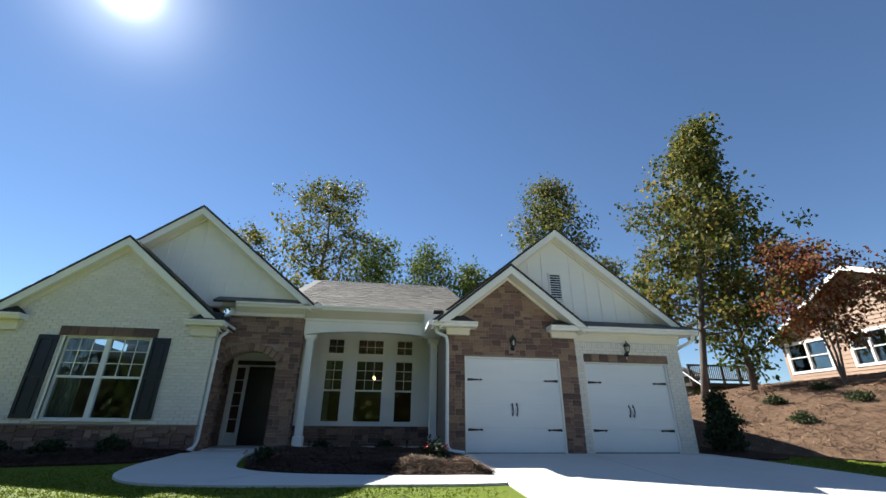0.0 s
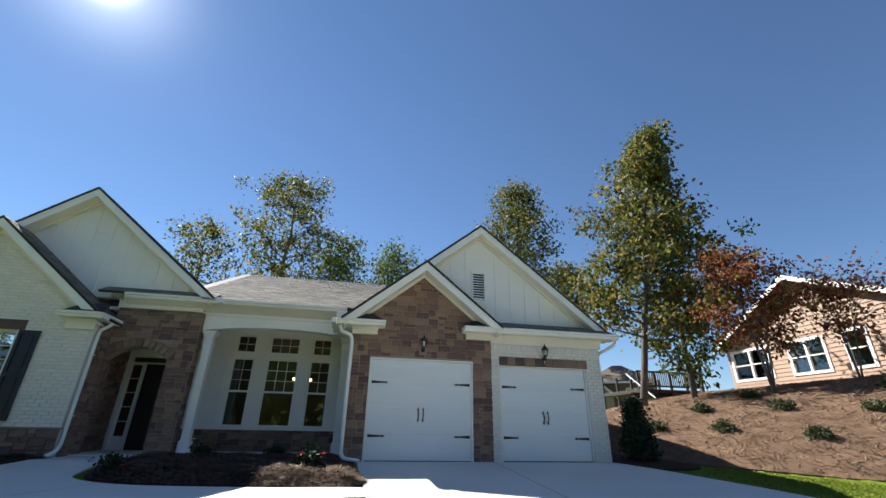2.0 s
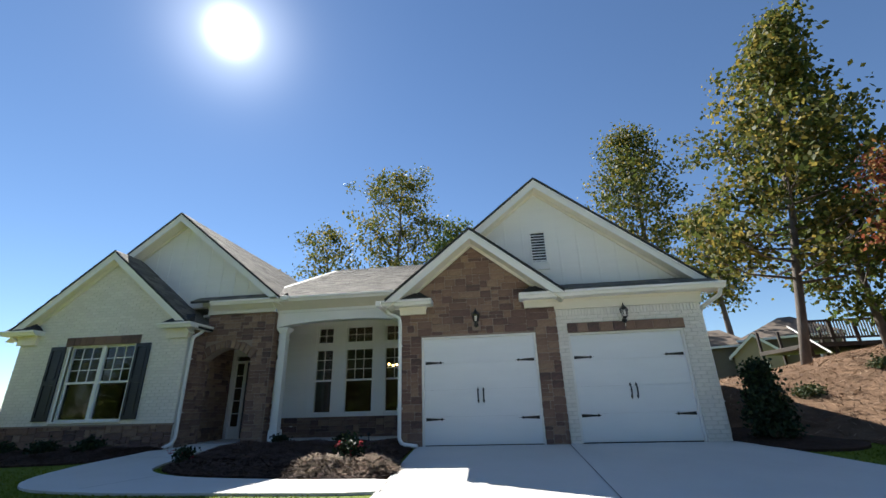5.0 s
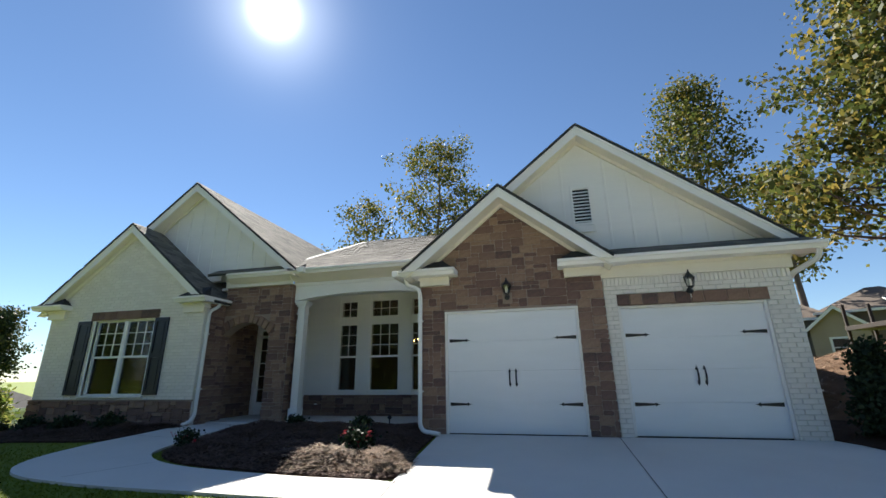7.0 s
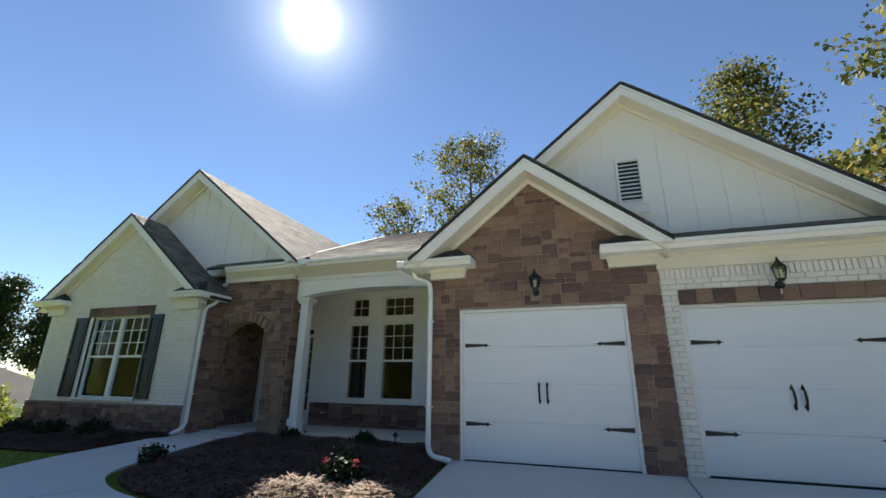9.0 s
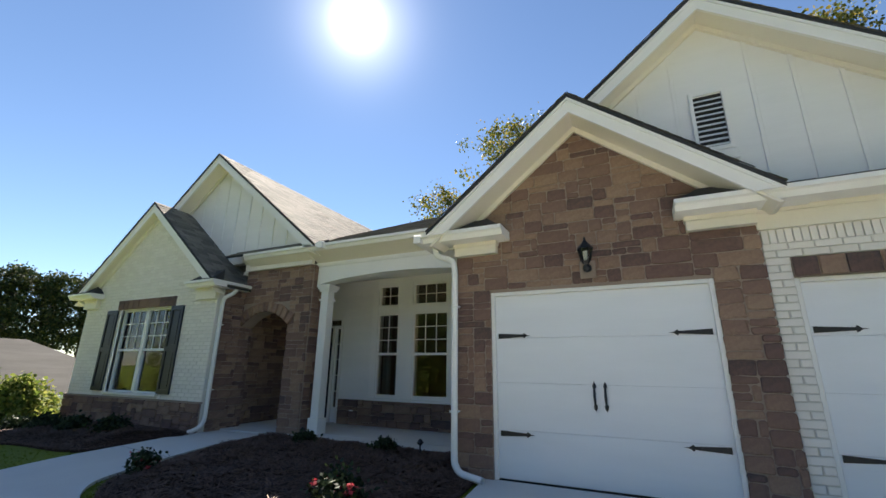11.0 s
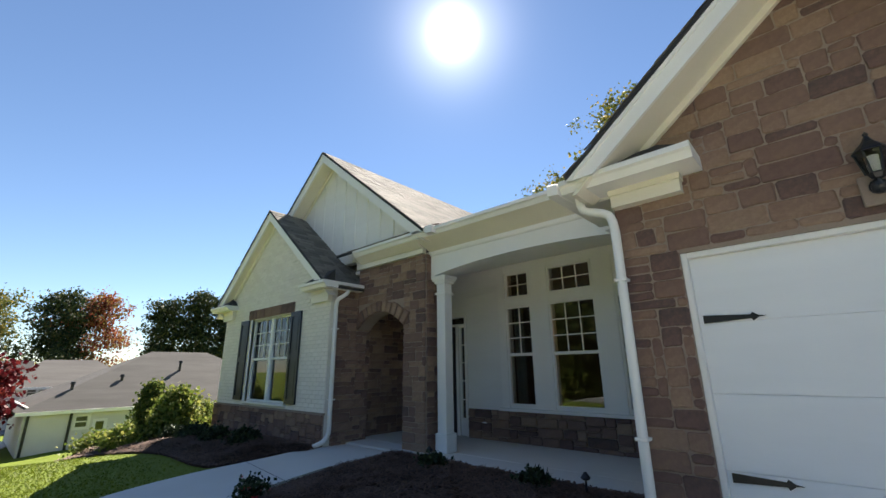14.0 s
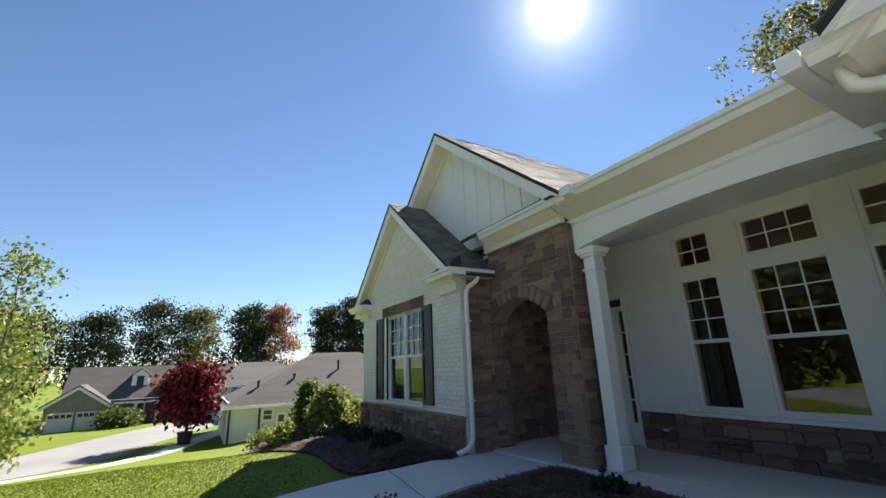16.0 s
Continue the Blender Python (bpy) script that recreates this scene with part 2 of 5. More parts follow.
def tube(bm, path, radii, sides=8, caps=True):
    rings, side = [], None
    for i, p in enumerate(path):
        p = Vector(p)
        d = (Vector(path[min(i + 1, len(path) - 1)]) - Vector(path[max(i - 1, 0)])).normalized()
        a = d.orthogonal().normalized() if abs(d.z) < 0.9 else Vector((1, 0, 0))
        a = side if side is not None else a
        a = (a - d * a.dot(d)).normalized()
        side = a
        c = d.cross(a)
        r = radii[i] if isinstance(radii, (list, tuple)) else radii
        rings.append([bm.verts.new(p + (a * math.cos(t) + c * math.sin(t)) * r) for t in (2 * math.pi * k / sides for k in range(sides))])
    for u, w in zip(rings, rings[1:]):
        for k in range(sides):
            bm.faces.new((u[k], u[(k + 1) % sides], w[(k + 1) % sides], w[k]))
    if caps:
        bm.faces.new(rings[0][::-1])
        bm.faces.new(rings[-1])


def finish(bm, name, mat, smooth=False):
    bmesh.ops.recalc_face_normals(bm, faces=bm.faces)
    me = bpy.data.meshes.new(name)
    bm.to_mesh(me)
    bm.free()
    me.materials.append(mat)
    if smooth:
        for p in me.polygons:
            p.use_smooth = True
    return me


def part(name, bm, mat, parent=None, label="", smooth=False, bevel=0.0):
    if bevel:
        bmesh.ops.bevel(bm, geom=list(bm.edges), offset=bevel, segments=1, affect="EDGES", clamp_overlap=True)
    ob = new(name, finish(bm, name, mat, smooth))
    ob.parent = parent
    return tagged(ob, label)


def boxpart(name, dims, mat, parent=None, label="", bevel=0.006):
    bm = bmesh.new()
    box(bm, *dims)
    return part(name, bm, mat, parent, label, bevel=bevel)


def soup(name, verts, faces, mat, parent=None, label=""):
    me = bpy.data.meshes.new(name)
    me.from_pydata(verts, [], faces)
    me.materials.append(mat)
    ob = new(name, me)
    ob.parent = parent
    return tagged(ob, label)


def thing(name, at, label, category, group="", kind=""):
    ob = new(name)
    ob.location = at
    ob.empty_display_size = 0.1
    return tagged(ob, label, category, group, kind)


# every part below is drawn in world metres under an Empty at the world's origin, unless it is a copy
O = (0, 0, 0)


# ---- ground ----
def step(a, b, x):
    t = min(1, max(0, (x - a) / (b - a)))
    return t * t * (3 - 2 * t)


def ground_z(x, y):
    z = -0.068 * max(0.0, 9.7 - max(y, -3.0)) - 0.03 * max(0.0, 5.5 - max(y, -3.0)) if y < 9.7 else 0.0
    w = step(-2.5, -9.0, x)
    z = z * (1 - 0.8 * w * step(11, 6, y)) - 0.10 * step(-3, -6, x) * step(10.6, 8, y)
    z -= 0.75 * step(-5.5, -13, x) + 1.75 * step(-8, -28, x) + 0.5 * step(-30, -60, x)
    s = min(1.0, max(0.0, ((x - 9.9) * 0.74 + (y - 10.2) * 0.67) / 7.0))
    z += (1.8 + 0.85 * step(15, 22, x)) * (1 - (1 - s) ** 1.6) * step(8.6, 10.2, x) * (1 - 0.5 * step(20, 36, y)) * (1 - 0.75 * step(13, 20, y) * step(18, 12, x))
    return z


def axis_steps(lo, hi, fine_lo, fine_hi, fine, coarse):
    out, v = [], lo
    while v < hi:
        out.append(v)
        v += fine if fine_lo <= v < fine_hi else coarse
    return out + [hi]


gx = [-3000, -1500, -700, -300, -150] + axis_steps(-90, 60, -28, 22, 0.4, 3.0) + [120, 300, 700, 1500, 3000]
gy = [-3000, -1500, -700, -300, -120] + axis_steps(-60, 80, -4, 22, 0.4, 3.0) + [150, 400, 900, 1800, 3000]
gv = [(x, y, ground_z(x, y) - 0.03) for y in gy for x in gx]
nx = len(gx)
gf = [(j * nx + i, j * nx + i + 1, (j + 1) * nx + i + 1, (j + 1) * nx + i) for j in range(len(gy) - 1) for i in range(nx - 1)]
ground = tagged(soup("ground", gv, gf, M_GRASS), "mown green front lawn that falls away to the street", "lawn", kind="structure")


def inside(p, poly):
    x, y, c = p[0], p[1], False
    for (x0, y0), (x1, y1) in zip(poly, poly[1:] + poly[:1]):
        if (y0 > y) != (y1 > y) and x < (x1 - x0) * (y - y0) / (y1 - y0) + x0:
            c = not c
    return c


def smooth_loop(pts, n=6):
    out, k = [], len(pts)
    for i in range(k):
        p0, p1, p2, p3 = (Vector(pts[(i + j - 1) % k]) for j in range(4))
        for s in range(n):
            t = s / n
            out.append(tuple(0.5 * (2 * p1 + (p2 - p0) * t + (2 * p0 - 5 * p1 + 4 * p2 - p3) * t * t + (3 * p1 - p0 - 3 * p2 + p3) * t ** 3)))
    return out


def cut(poly, k, v, keep_low):
    """Clip a polygon at coordinate k = v."""
    out = []
    for a, b in zip(poly, poly[1:] + poly[:1]):
        ina, inb = ((p[k] <= v) == keep_low for p in (a, b))
        if ina:
            out.append(a)
        if ina != inb:
            t = (v - a[k]) / (b[k] - a[k])
            out.append(tuple(a[j] + t * (b[j] - a[j]) for j in (0, 1)))
    return out


def sheet(name, poly, lift, thick, mat, label, category, parent=None, cell=0.5, mound=0.0, kind=""):
    """A slab laid over the ground: the outline filled in cells that follow the slope, with real side faces."""
    bm = bmesh.new()
    xs, ys = [p[0] for p in poly], [p[1] for p in poly]
    seen = {}

    def vert(p):
        k = (round(p[0], 3), round(p[1], 3))
        if k not in seen:
            h = 0.0
            if mound:
                d = min(((p[0] - a[0]) ** 2 + (p[1] - a[1]) ** 2) ** 0.5 for a in dense)
                h = mound * step(0, 0.45, d) * (0.75 + 0.5 * noise.noise((p[0] * 1.7, p[1] * 1.7, 3.1)))
            seen[k] = bm.verts.new((p[0], p[1], ground_z(*p) + lift + h))
        return seen[k]

    dense = [tuple(a[j] + (b[j] - a[j]) * s / 4 for j in (0, 1)) for a, b in zip(poly, poly[1:] + poly[:1]) for s in range(4)]
    x = min(xs)
    while x < max(xs):
        strip = cut(cut(poly, 0, x, False), 0, x + cell, True)
        y = min(ys)
        while strip and len(strip) > 2 and y < max(ys):
            piece = cut(cut(strip, 1, y, False), 1, y + cell, True)
            vs = []
            for p in piece:
                v = vert(p)
                if v not in vs:
                    vs.append(v)
            if len(vs) > 2:
                try:
                    bm.faces.new(vs)
                except ValueError:
                    pass
            y += cell
        x += cell
    rim = [e for e in bm.edges if len(e.link_faces) == 1]
    ext = bmesh.ops.extrude_edge_only(bm, edges=rim)
    for v in ext["geom"]:
        if isinstance(v, bmesh.types.BMVert):
            v.co.z -= thick
    ob = part(name, bm, mat, parent)
    return tagged(ob, label, category, kind=kind) if parent is None else ob


DRIVE = [(2.55, 9.86), (8.35, 9.86), (8.75, 8.9), (9.35, 7.0), (9.9, 4.6), (10.1, 0.0), (10.1, -9.0), (2.75, -9.0), (2.75, 4.0), (2.65, 7.2)]
WALK = smooth_loop([(2.64, 7.20), (1.3, 7.26), (-0.5, 7.47), (-1.45, 7.92), (-1.72, 8.55), (-1.86, 9.6), (-1.86, 10.84), (-3.16, 10.84), (-3.2, 9.5), (-3.32, 8.4), (-3.12, 7.4), (-2.5, 6.84), (-1.2, 6.62), (0.3, 6.58), (2.64, 6.62)], 5)
BED = smooth_loop([(2.62, 7.40), (1.3, 7.36), (-0.45, 7.58), (-1.34, 8.0), (-1.6, 8.6), (-1.74, 9.6), (-1.7, 10.84), (0.5, 10.86), (2.15, 10.82), (2.45, 9.9), (2.52, 8.6)], 5)
LBED = smooth_loop([(-3.28, 10.35), (-3.3, 9.6), (-3.6, 8.75), (-5.6, 8.75), (-7.6, 8.35), (-9.6, 7.9), (-10.3, 8.6), (-10.0, 10.2), (-9.2, 11.6), (-8.0, 11.2), (-7.9, 10.35), (-5.5, 10.38)], 5)

driveway = sheet("driveway", DRIVE, 0.0, 0.12, M_CONC, "pale broom-finished concrete driveway before the garage", "driveway", kind="structure")
walkway = sheet("walkway", WALK, 0.004, 0.12, M_CONC, "curved pale concrete walk to the front door", "walkway", kind="structure", cell=0.4)
bed = sheet("mulch_bed", BED, 0.0, 0.1, M_MULCH, "dark mulched planting bed between walk and porch", "flower bed", cell=0.16, mound=0.10, kind="structure")
lbed = sheet("mulch_bed", LBED, 0.0, 0.1, M_MULCH, "dark mulched planting bed below the white brick wall", "flower bed", cell=0.2, mound=0.12, kind="structure")


def joint(a, b, w=0.014):
    """A tooled joint: a dark narrow groove strip set on the slab."""
    bm = bmesh.new()
    n = max(2, int((Vector(b) - Vector(a)).length / 0.4))
    d = (Vector(b) - Vector(a)).normalized()
    s = Vector((-d.y, d.x)) * w / 2
    rows = []
    for i in range(n + 1):
        p = Vector(a).lerp(Vector(b), i / n)
        rows.append([bm.verts.new((*(p + k * s), ground_z(*p) + 0.005)) for k in (-1, 1)])
    for r, q in zip(rows, rows[1:]):
        bm.faces.new((r[0], r[1], q[1], q[0]))
    return bm


M_JOINT = rough_mat("concrete_joint", [(0.3, (0.13, 0.125, 0.115)), (0.8, (0.2, 0.19, 0.18))], 3.0, 40.0, 0.95)
for a, b in (((5.45, 9.8), (5.5, -8.5)), ((2.75, 5.3), (9.7, 5.3)), ((2.75, 1.0), (10.0, 1.0)), ((2.68, 7.25), (2.72, 6.6))):
    part("control_joint", joint(a, b), M_JOINT, driveway)
for a, b in (((0.9, 7.25), (0.8, 6.66)), ((-1.0, 7.6), (-1.6, 6.8)), ((-1.7, 9.0), (-3.6, 9.2))):
    part("control_joint", joint(a, b), M_JOINT, walkway)

# ---- the house ----
house = thing("house", O, "single-storey house of white painted brick and brown stone", "house")
SL = 0.81                                   # pitch of every gable


def wall(bm, x0, x1, z0, z1, y0, y1, holes=()):
    xs = sorted({x0, x1, *(min(max(v, x0), x1) for h in holes for v in h[:2])})
    zs = sorted({z0, z1, *(min(max(v, z0), z1) for h in holes for v in h[2:])})
    for a, b in zip(xs, xs[1:]):
        for c, d in zip(zs, zs[1:]):
            if not any(h[0] < (a + b) / 2 < h[1] and h[2] < (c + d) / 2 < h[3] for h in holes):
                box(bm, a, b, y0, y1, c, d)


# wall cores
W1 = (-6.42, -4.63, 0.62, 2.37)             # twin window of the brick wing
bm = bmesh.new()
wall(bm, -7.93, -3.23, -1.6, 2.72, 10.42, 10.66, [W1])
prism(bm, [(-7.93, 2.72), (-3.23, 2.72), (-5.58, 2.72 + 2.35 * SL)], 10.42, 10.66)
box(bm, -7.93, -7.70, 10.66, 22, -1.6, 2.72)
box(bm, -3.46, -3.23, 10.66, 11.3, -0.2, 2.72)
brick_wall_l = part("brick_wall", bm, M_MORTARW, house, "white painted brick wall with a stone base")

bm = bmesh.new()
DW1, DW2 = (2.66, 5.04, -0.2, 2.10), (5.69, 7.92, -0.2, 2.06)
wall(bm, 2.2, 5.47, -0.3, 2.8, 9.84, 10.06, [DW1])
prism(bm, [(2.2, 2.8), (5.47, 2.8), (5.47, 2.86), (3.81, 4.20), (2.2, 2.86)], 9.84, 10.06)
box(bm, 2.2, 2.4, 10.06, 12.62, -0.3, 2.9)
stone_wall_g = part("stone_wall", bm, M_MORTAR, house, "brown stone gable wall round the garage door")
bm = bmesh.new()
wall(bm, 5.47, 8.33, -0.3, 2.9, 9.885, 10.1, [DW2])
box(bm, 8.11, 8.33, 10.1, 22, -0.3, 2.9)
brick_wall_g = part("brick_wall", bm, M_MORTARW, house, "white painted brick wall round the second garage door")

bm = bmesh.new()
AX0, AX1, ASP, ACR = -3.21, -1.88, 1.95, 2.25       # entry arch
wall(bm, -3.21, -1.40, -0.2, 3.14, 11.02, 11.30, [(AX0, AX1, -0.2, ACR + 0.02)])
arc = [(AX0 + (AX1 - AX0) * i / 12, ASP + (ACR - ASP) * (1 - (2 * i / 12 - 1) ** 2)) for i in range(13)]
for p, q in zip(arc, arc[1:]):
    prism(bm, [p, q, (q[0], ACR + 0.02), (p[0], ACR + 0.02)], 11.02, 11.30)
box(bm, -3.70, -3.48, 11.3, 12.64, -0.1, 3.1)
stone_wall_e = part("stone_wall", bm, M_MORTAR, house, "brown stone entry wall with a shallow arch")

# porch back wall, windows cut through
PW = [(-0.92, -0.38, 0.61, 2.32), (-0.04, 0.78, 0.61, 2.32), (1.10, 1.65, 0.61, 2.32),
      (-0.90, -0.40, 2.47, 2.94), (-0.03, 0.76, 2.47, 2.94), (1.12, 1.63, 2.47, 2.94)]
DR = (-3.42, -1.86, 0.0, 2.28)
bm = bmesh.new()
wall(bm, -3.5, 2.3, 0.0, 3.3, 12.66, 12.86, PW + [DR])
porch_wall = part("siding_wall", bm, M_SIDING, house, "white lap siding wall of the porch")
z = 0.52
while z < 2.95:                                         # lap boards left of the windows
    bm = bmesh.new()
    prism(bm, [(12.645, z), (12.662, z), (12.662, z + 0.155), (12.655, z + 0.155)], -1.80, -1.07, "x")
    part("lap_board", bm, M_SIDING, porch_wall)
    z += 0.15
for d in ((-1.07, -0.92, 12.635, 12.665, 0.5, 3.12), (-0.38, -0.04, 12.635, 12.665, 0.5, 3.12), (0.78, 1.10, 12.635, 12.665, 0.5, 3.12), (1.65, 2.2, 12.635, 12.665, 0.5, 3.12),
          (-0.92, -0.38, 12.637, 12.665, 2.32, 2.47), (-0.04, 0.78, 12.637, 12.665, 2.32, 2.47), (1.10, 1.65, 12.637, 12.665, 2.32, 2.47),
          (-0.92, 1.65, 12.639, 12.665, 2.94, 3.12), (-1.1, 2.2, 12.56, 12.66, 0.525, 0.572)):
    boxpart("trim_board", d, M_WHITE, porch_wall, bevel=0.004)
bm = bmesh.new()
wall(bm, -1.82, 2.2, -0.1, 0.525, 12.60, 12.66)
knee_wall = part("stone_knee_wall", bm, M_MORTAR, house, "low brown stone wall below the porch windows")
bm = bmesh.new()
box(bm, -3.46, 2.3, 11.1, 12.7, 3.10, 3.16)
part("porch_ceiling", bm, M_WHITE, house)
bm = bmesh.new()
box(bm, -3.2, 2.2, 10.86, 11.3, -0.25, 0.03)
box(bm, -3.46, 2.2, 11.3, 12.66, -0.25, 0.03)
porch_floor = part("porch_floor", bm, M_CONC, house, "grey concrete porch floor", bevel=0.012)

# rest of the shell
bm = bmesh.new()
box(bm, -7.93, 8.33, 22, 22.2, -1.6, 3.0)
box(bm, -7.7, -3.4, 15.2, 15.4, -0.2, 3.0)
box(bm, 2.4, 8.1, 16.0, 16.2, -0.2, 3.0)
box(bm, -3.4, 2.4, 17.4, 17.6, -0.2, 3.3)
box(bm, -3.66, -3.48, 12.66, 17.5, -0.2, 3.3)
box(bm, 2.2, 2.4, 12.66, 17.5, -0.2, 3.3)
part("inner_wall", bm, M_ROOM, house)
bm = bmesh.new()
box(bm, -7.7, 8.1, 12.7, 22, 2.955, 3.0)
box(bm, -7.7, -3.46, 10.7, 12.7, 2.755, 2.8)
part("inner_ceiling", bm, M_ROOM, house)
bm = bmesh.new()
box(bm, -7.7, 8.1, 12.7, 22, -0.2, 0.02)
box(bm, -7.7, -3.4, 10.7, 12.7, -0.2, 0.02)
part("inner_floor", bm, M_FLOORW, house)


# ---- roofs ----
def shingles(pts_o, u, v, width, height, clip=None, keep=None):
    """Overlapping tabs on the plane through pts_o; u along the eave, v up the slope. Returns verts, faces."""
    o, u, v = Vector(pts_o), Vector(u).normalized(), Vector(v).normalized()
    n = u.cross(v).normalized()
    if n.z < 0:
        n = -n
    vs, fs = [], []
    r, rnd = 0, random.Random(5)
    while r * 0.14 < height:
        a = -0.3 * rnd.random()
        while a < width:
            w = rnd.choice((0.22, 0.3, 0.36))
            lo, hi = max(a, 0), min(a + w - 0.006, width)
            c = o + u * (lo + hi) / 2 + v * (r * 0.14 + 0.07)
            if hi - lo > 0.02 and (keep is None or keep(c)):
                t = 0.010 + 0.005 * rnd.random()
                k = len(vs)
                q0, q1 = r * 0.14 - 0.012, min(r * 0.14 + 0.15, height)
                for s, q, h in ((lo, q0, t), (hi, q0, t), (hi, q1, 0.004), (lo, q1, 0.004), (lo, q0, 0.0), (hi, q0, 0.0)):
                    vs.append(tuple(o + u * s + v * q + n * h))
                fs += [(k, k + 1, k + 2, k + 3), (k + 4, k + 5, k + 1, k)]
            a += w
        r += 1
    return vs, fs


def add_shingles(roof, *args, **kw):
    vs, fs = shingles(*args, **kw)
    tagged(soup("shingles", vs, fs, M_SHINGLE, roof), kind="stuff")


def gable(name, ax, az, half, yf, yw, yb, label, left=True, right=True, left_half=None, drop=0.44):
    """A gable roof with its rake boards and soffits. ax, az: top of the ridge; yf: front edge, yw: wall face, yb: back end."""
    bm = bmesh.new()
    sides = [s for s, on in ((-1, left), (1, right)) if on]
    for s in sides:
        h = half if s > 0 or left_half is None else left_half
        prism(bm, [(ax, az - 0.012), (ax + s * h, az - 0.012 - SL * h), (ax + s * h, az - 0.055 - SL * h), (ax, az - 0.055)], yf - 0.025, yb)
    roof = part("roof", bm, M_DARKEDGE, house, label)
    for s in sides:
        h = half if s > 0 or left_half is None else left_half
        def band(nm, d0, d1, y0, y1, mat, lo=0.0):
            b2 = bmesh.new()
            k = h - lo
            prism(b2, [(ax, az - d0), (ax + s * k, az - d0 - SL * k), (ax + s * (k - (d1 - d0) / SL), az - d0 - SL * k), (ax, az - d1)], y0, y1)
            part(nm, b2, mat, roof)
        band("rake_board", 0.056, 0.25, yf, yf + 0.035, M_WHITE)
        band("rake_moulding", 0.058, 0.10, yf - 0.018, yf, M_WHITE)
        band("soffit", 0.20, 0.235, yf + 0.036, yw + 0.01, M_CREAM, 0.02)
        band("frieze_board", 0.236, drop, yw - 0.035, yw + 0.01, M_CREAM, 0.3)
        d = Vector((s, 0, -SL)).normalized()
        L = h * (1 + SL * SL) ** 0.5
        add_shingles(roof, Vector((ax, yf - 0.03, az)) + d * L, (0, 1, 0), -d, yb - yf, L)
    return roof


gable("roof", -5.64, 4.84, 2.60, 10.20, 10.40, 13.2, "grey shingle gable roof over the brick wing", drop=0.36)
gable("roof", -4.36, 6.06, 3.24, 10.70, 11.02, 17.5, "grey shingle gable roof behind the brick wing", drop=0.31)
gable("roof", 3.81, 4.37, 1.85, 9.42, 9.82, 10.98, "grey shingle gable roof over the stone garage wall", drop=0.31)
gable("roof", 5.37, 5.80, 3.46, 10.05, 10.36, 18.0, "grey shingle roof over the double garage", drop=0.31)

# board and batten gable faces
VX0, VX1, VZ0, VZ1 = 5.16, 5.545, 3.72, 4.54
for nm, ax, az, half, y, zb in (("gable_siding", -4.36, 6.06, 3.1, 11.05, 3.35), ("gable_siding", 5.37, 5.80, 3.35, 10.37, 2.95)):
    bm = bmesh.new()
    prism(bm, [(ax - half, zb), (ax + half, zb), (ax + half, max(zb, az - SL * half - 0.1) + 0.01), (ax, az - 0.15), (ax - half, max(zb, az - SL * half - 0.1) + 0.01)], y, y + 0.15)
    face = part(nm, bm, M_SIDING, house, "white board and batten gable face")
    k = -8
    while k <= 8:
        x = ax + k * 0.41 + 0.05
        top = az - 0.2 - SL * abs(x - ax)
        if top > zb + 0.15 and not (ax > 0 and VX0 - 0.05 < x < VX1 + 0.05):
            boxpart("batten", (x - 0.022, x + 0.022, y - 0.018, y, zb, top), M_SIDING, face, bevel=0.003)
        k += 1

# main roof behind the porch
bm = bmesh.new()
prism(bm, [(10.77, 3.42), (16.6, 5.99), (22.4, 3.44), (22.4, 3.38), (16.6, 5.92), (10.77, 3.36)], -2.2, 3.2, "x")
main_roof = part("roof", bm, M_DARKEDGE, house, "low grey shingle roof over the porch")
add_shingles(main_roof, (-1.9, 10.76, 3.425), (1, 0, 0), (0, 5.83, 2.57), 5.0, 6.36)
# skirt roofs below the gable faces
def skirt(x0, x1, y0, z0, y1, z1):
    bm = bmesh.new()
    prism(bm, [(y0, z0), (y1, z1), (y1, z1 - 0.05), (y0, z0 - 0.05)], x0, x1, "x")
    r = part("skirt_roof", bm, M_DARKEDGE, house, "narrow dark shingle skirt below the gable")
    d = Vector((0, y1 - y0, z1 - z0))
    add_shingles(r, (x0, y0, z0 + 0.002), (1, 0, 0), d, x1 - x0, d.length)
skirt(-3.6, -1.1, 10.72, 3.44, 11.06, 3.62)
skirt(5.2, 8.72, 9.55, 2.875, 10.38, 3.20)


def return_roof(x0, x1, y0, yw, z, rise, open_side):
    """Small hipped cap on a cornice return."""
    bm = bmesh.new()
    e = x1 if open_side > 0 else x0
    s = x0 if open_side > 0 else x1
    pts = [(s, y0, z), (e, y0, z), (e, yw, z), (s, yw, z), (s, yw, z + rise), (e - open_side * 0.28, yw, z + rise)]
    v = [bm.verts.new(p) for p in pts]
    for f in ((0, 1, 5, 4), (1, 2, 5), (0, 4, 3), (0, 3, 2, 1), (3, 4, 5, 2)):
        bm.faces.new([v[i] for i in f])
    part("return_roof", bm, M_DARKEDGE, house)


def cornice(x0, x1, y0, yw, ztop, label="", drop=0.27):
    """Cornice: gutter-shaped crown, flat soffit and a frieze block on the wall."""
    bm = bmesh.new()
    prism(bm, [(y0, ztop), (y0, ztop - 0.045), (y0 + 0.03, ztop - 0.06), (y0 + 0.055, ztop - 0.115), (yw, ztop - 0.115), (yw, ztop)], x0, x1, "x")
    c = part("cornice", bm, M_WHITE, house, label)
    return c


def frieze(x0, x1, y0, y1, z0, z1):
    bm = bmesh.new()
    box(bm, x0, x1, y0, y1, z0, z1)
    box(bm, x0 - 0.012, x1 + 0.012, y0 - 0.02, y1, z1 - 0.05, z1)
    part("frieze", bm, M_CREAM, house)


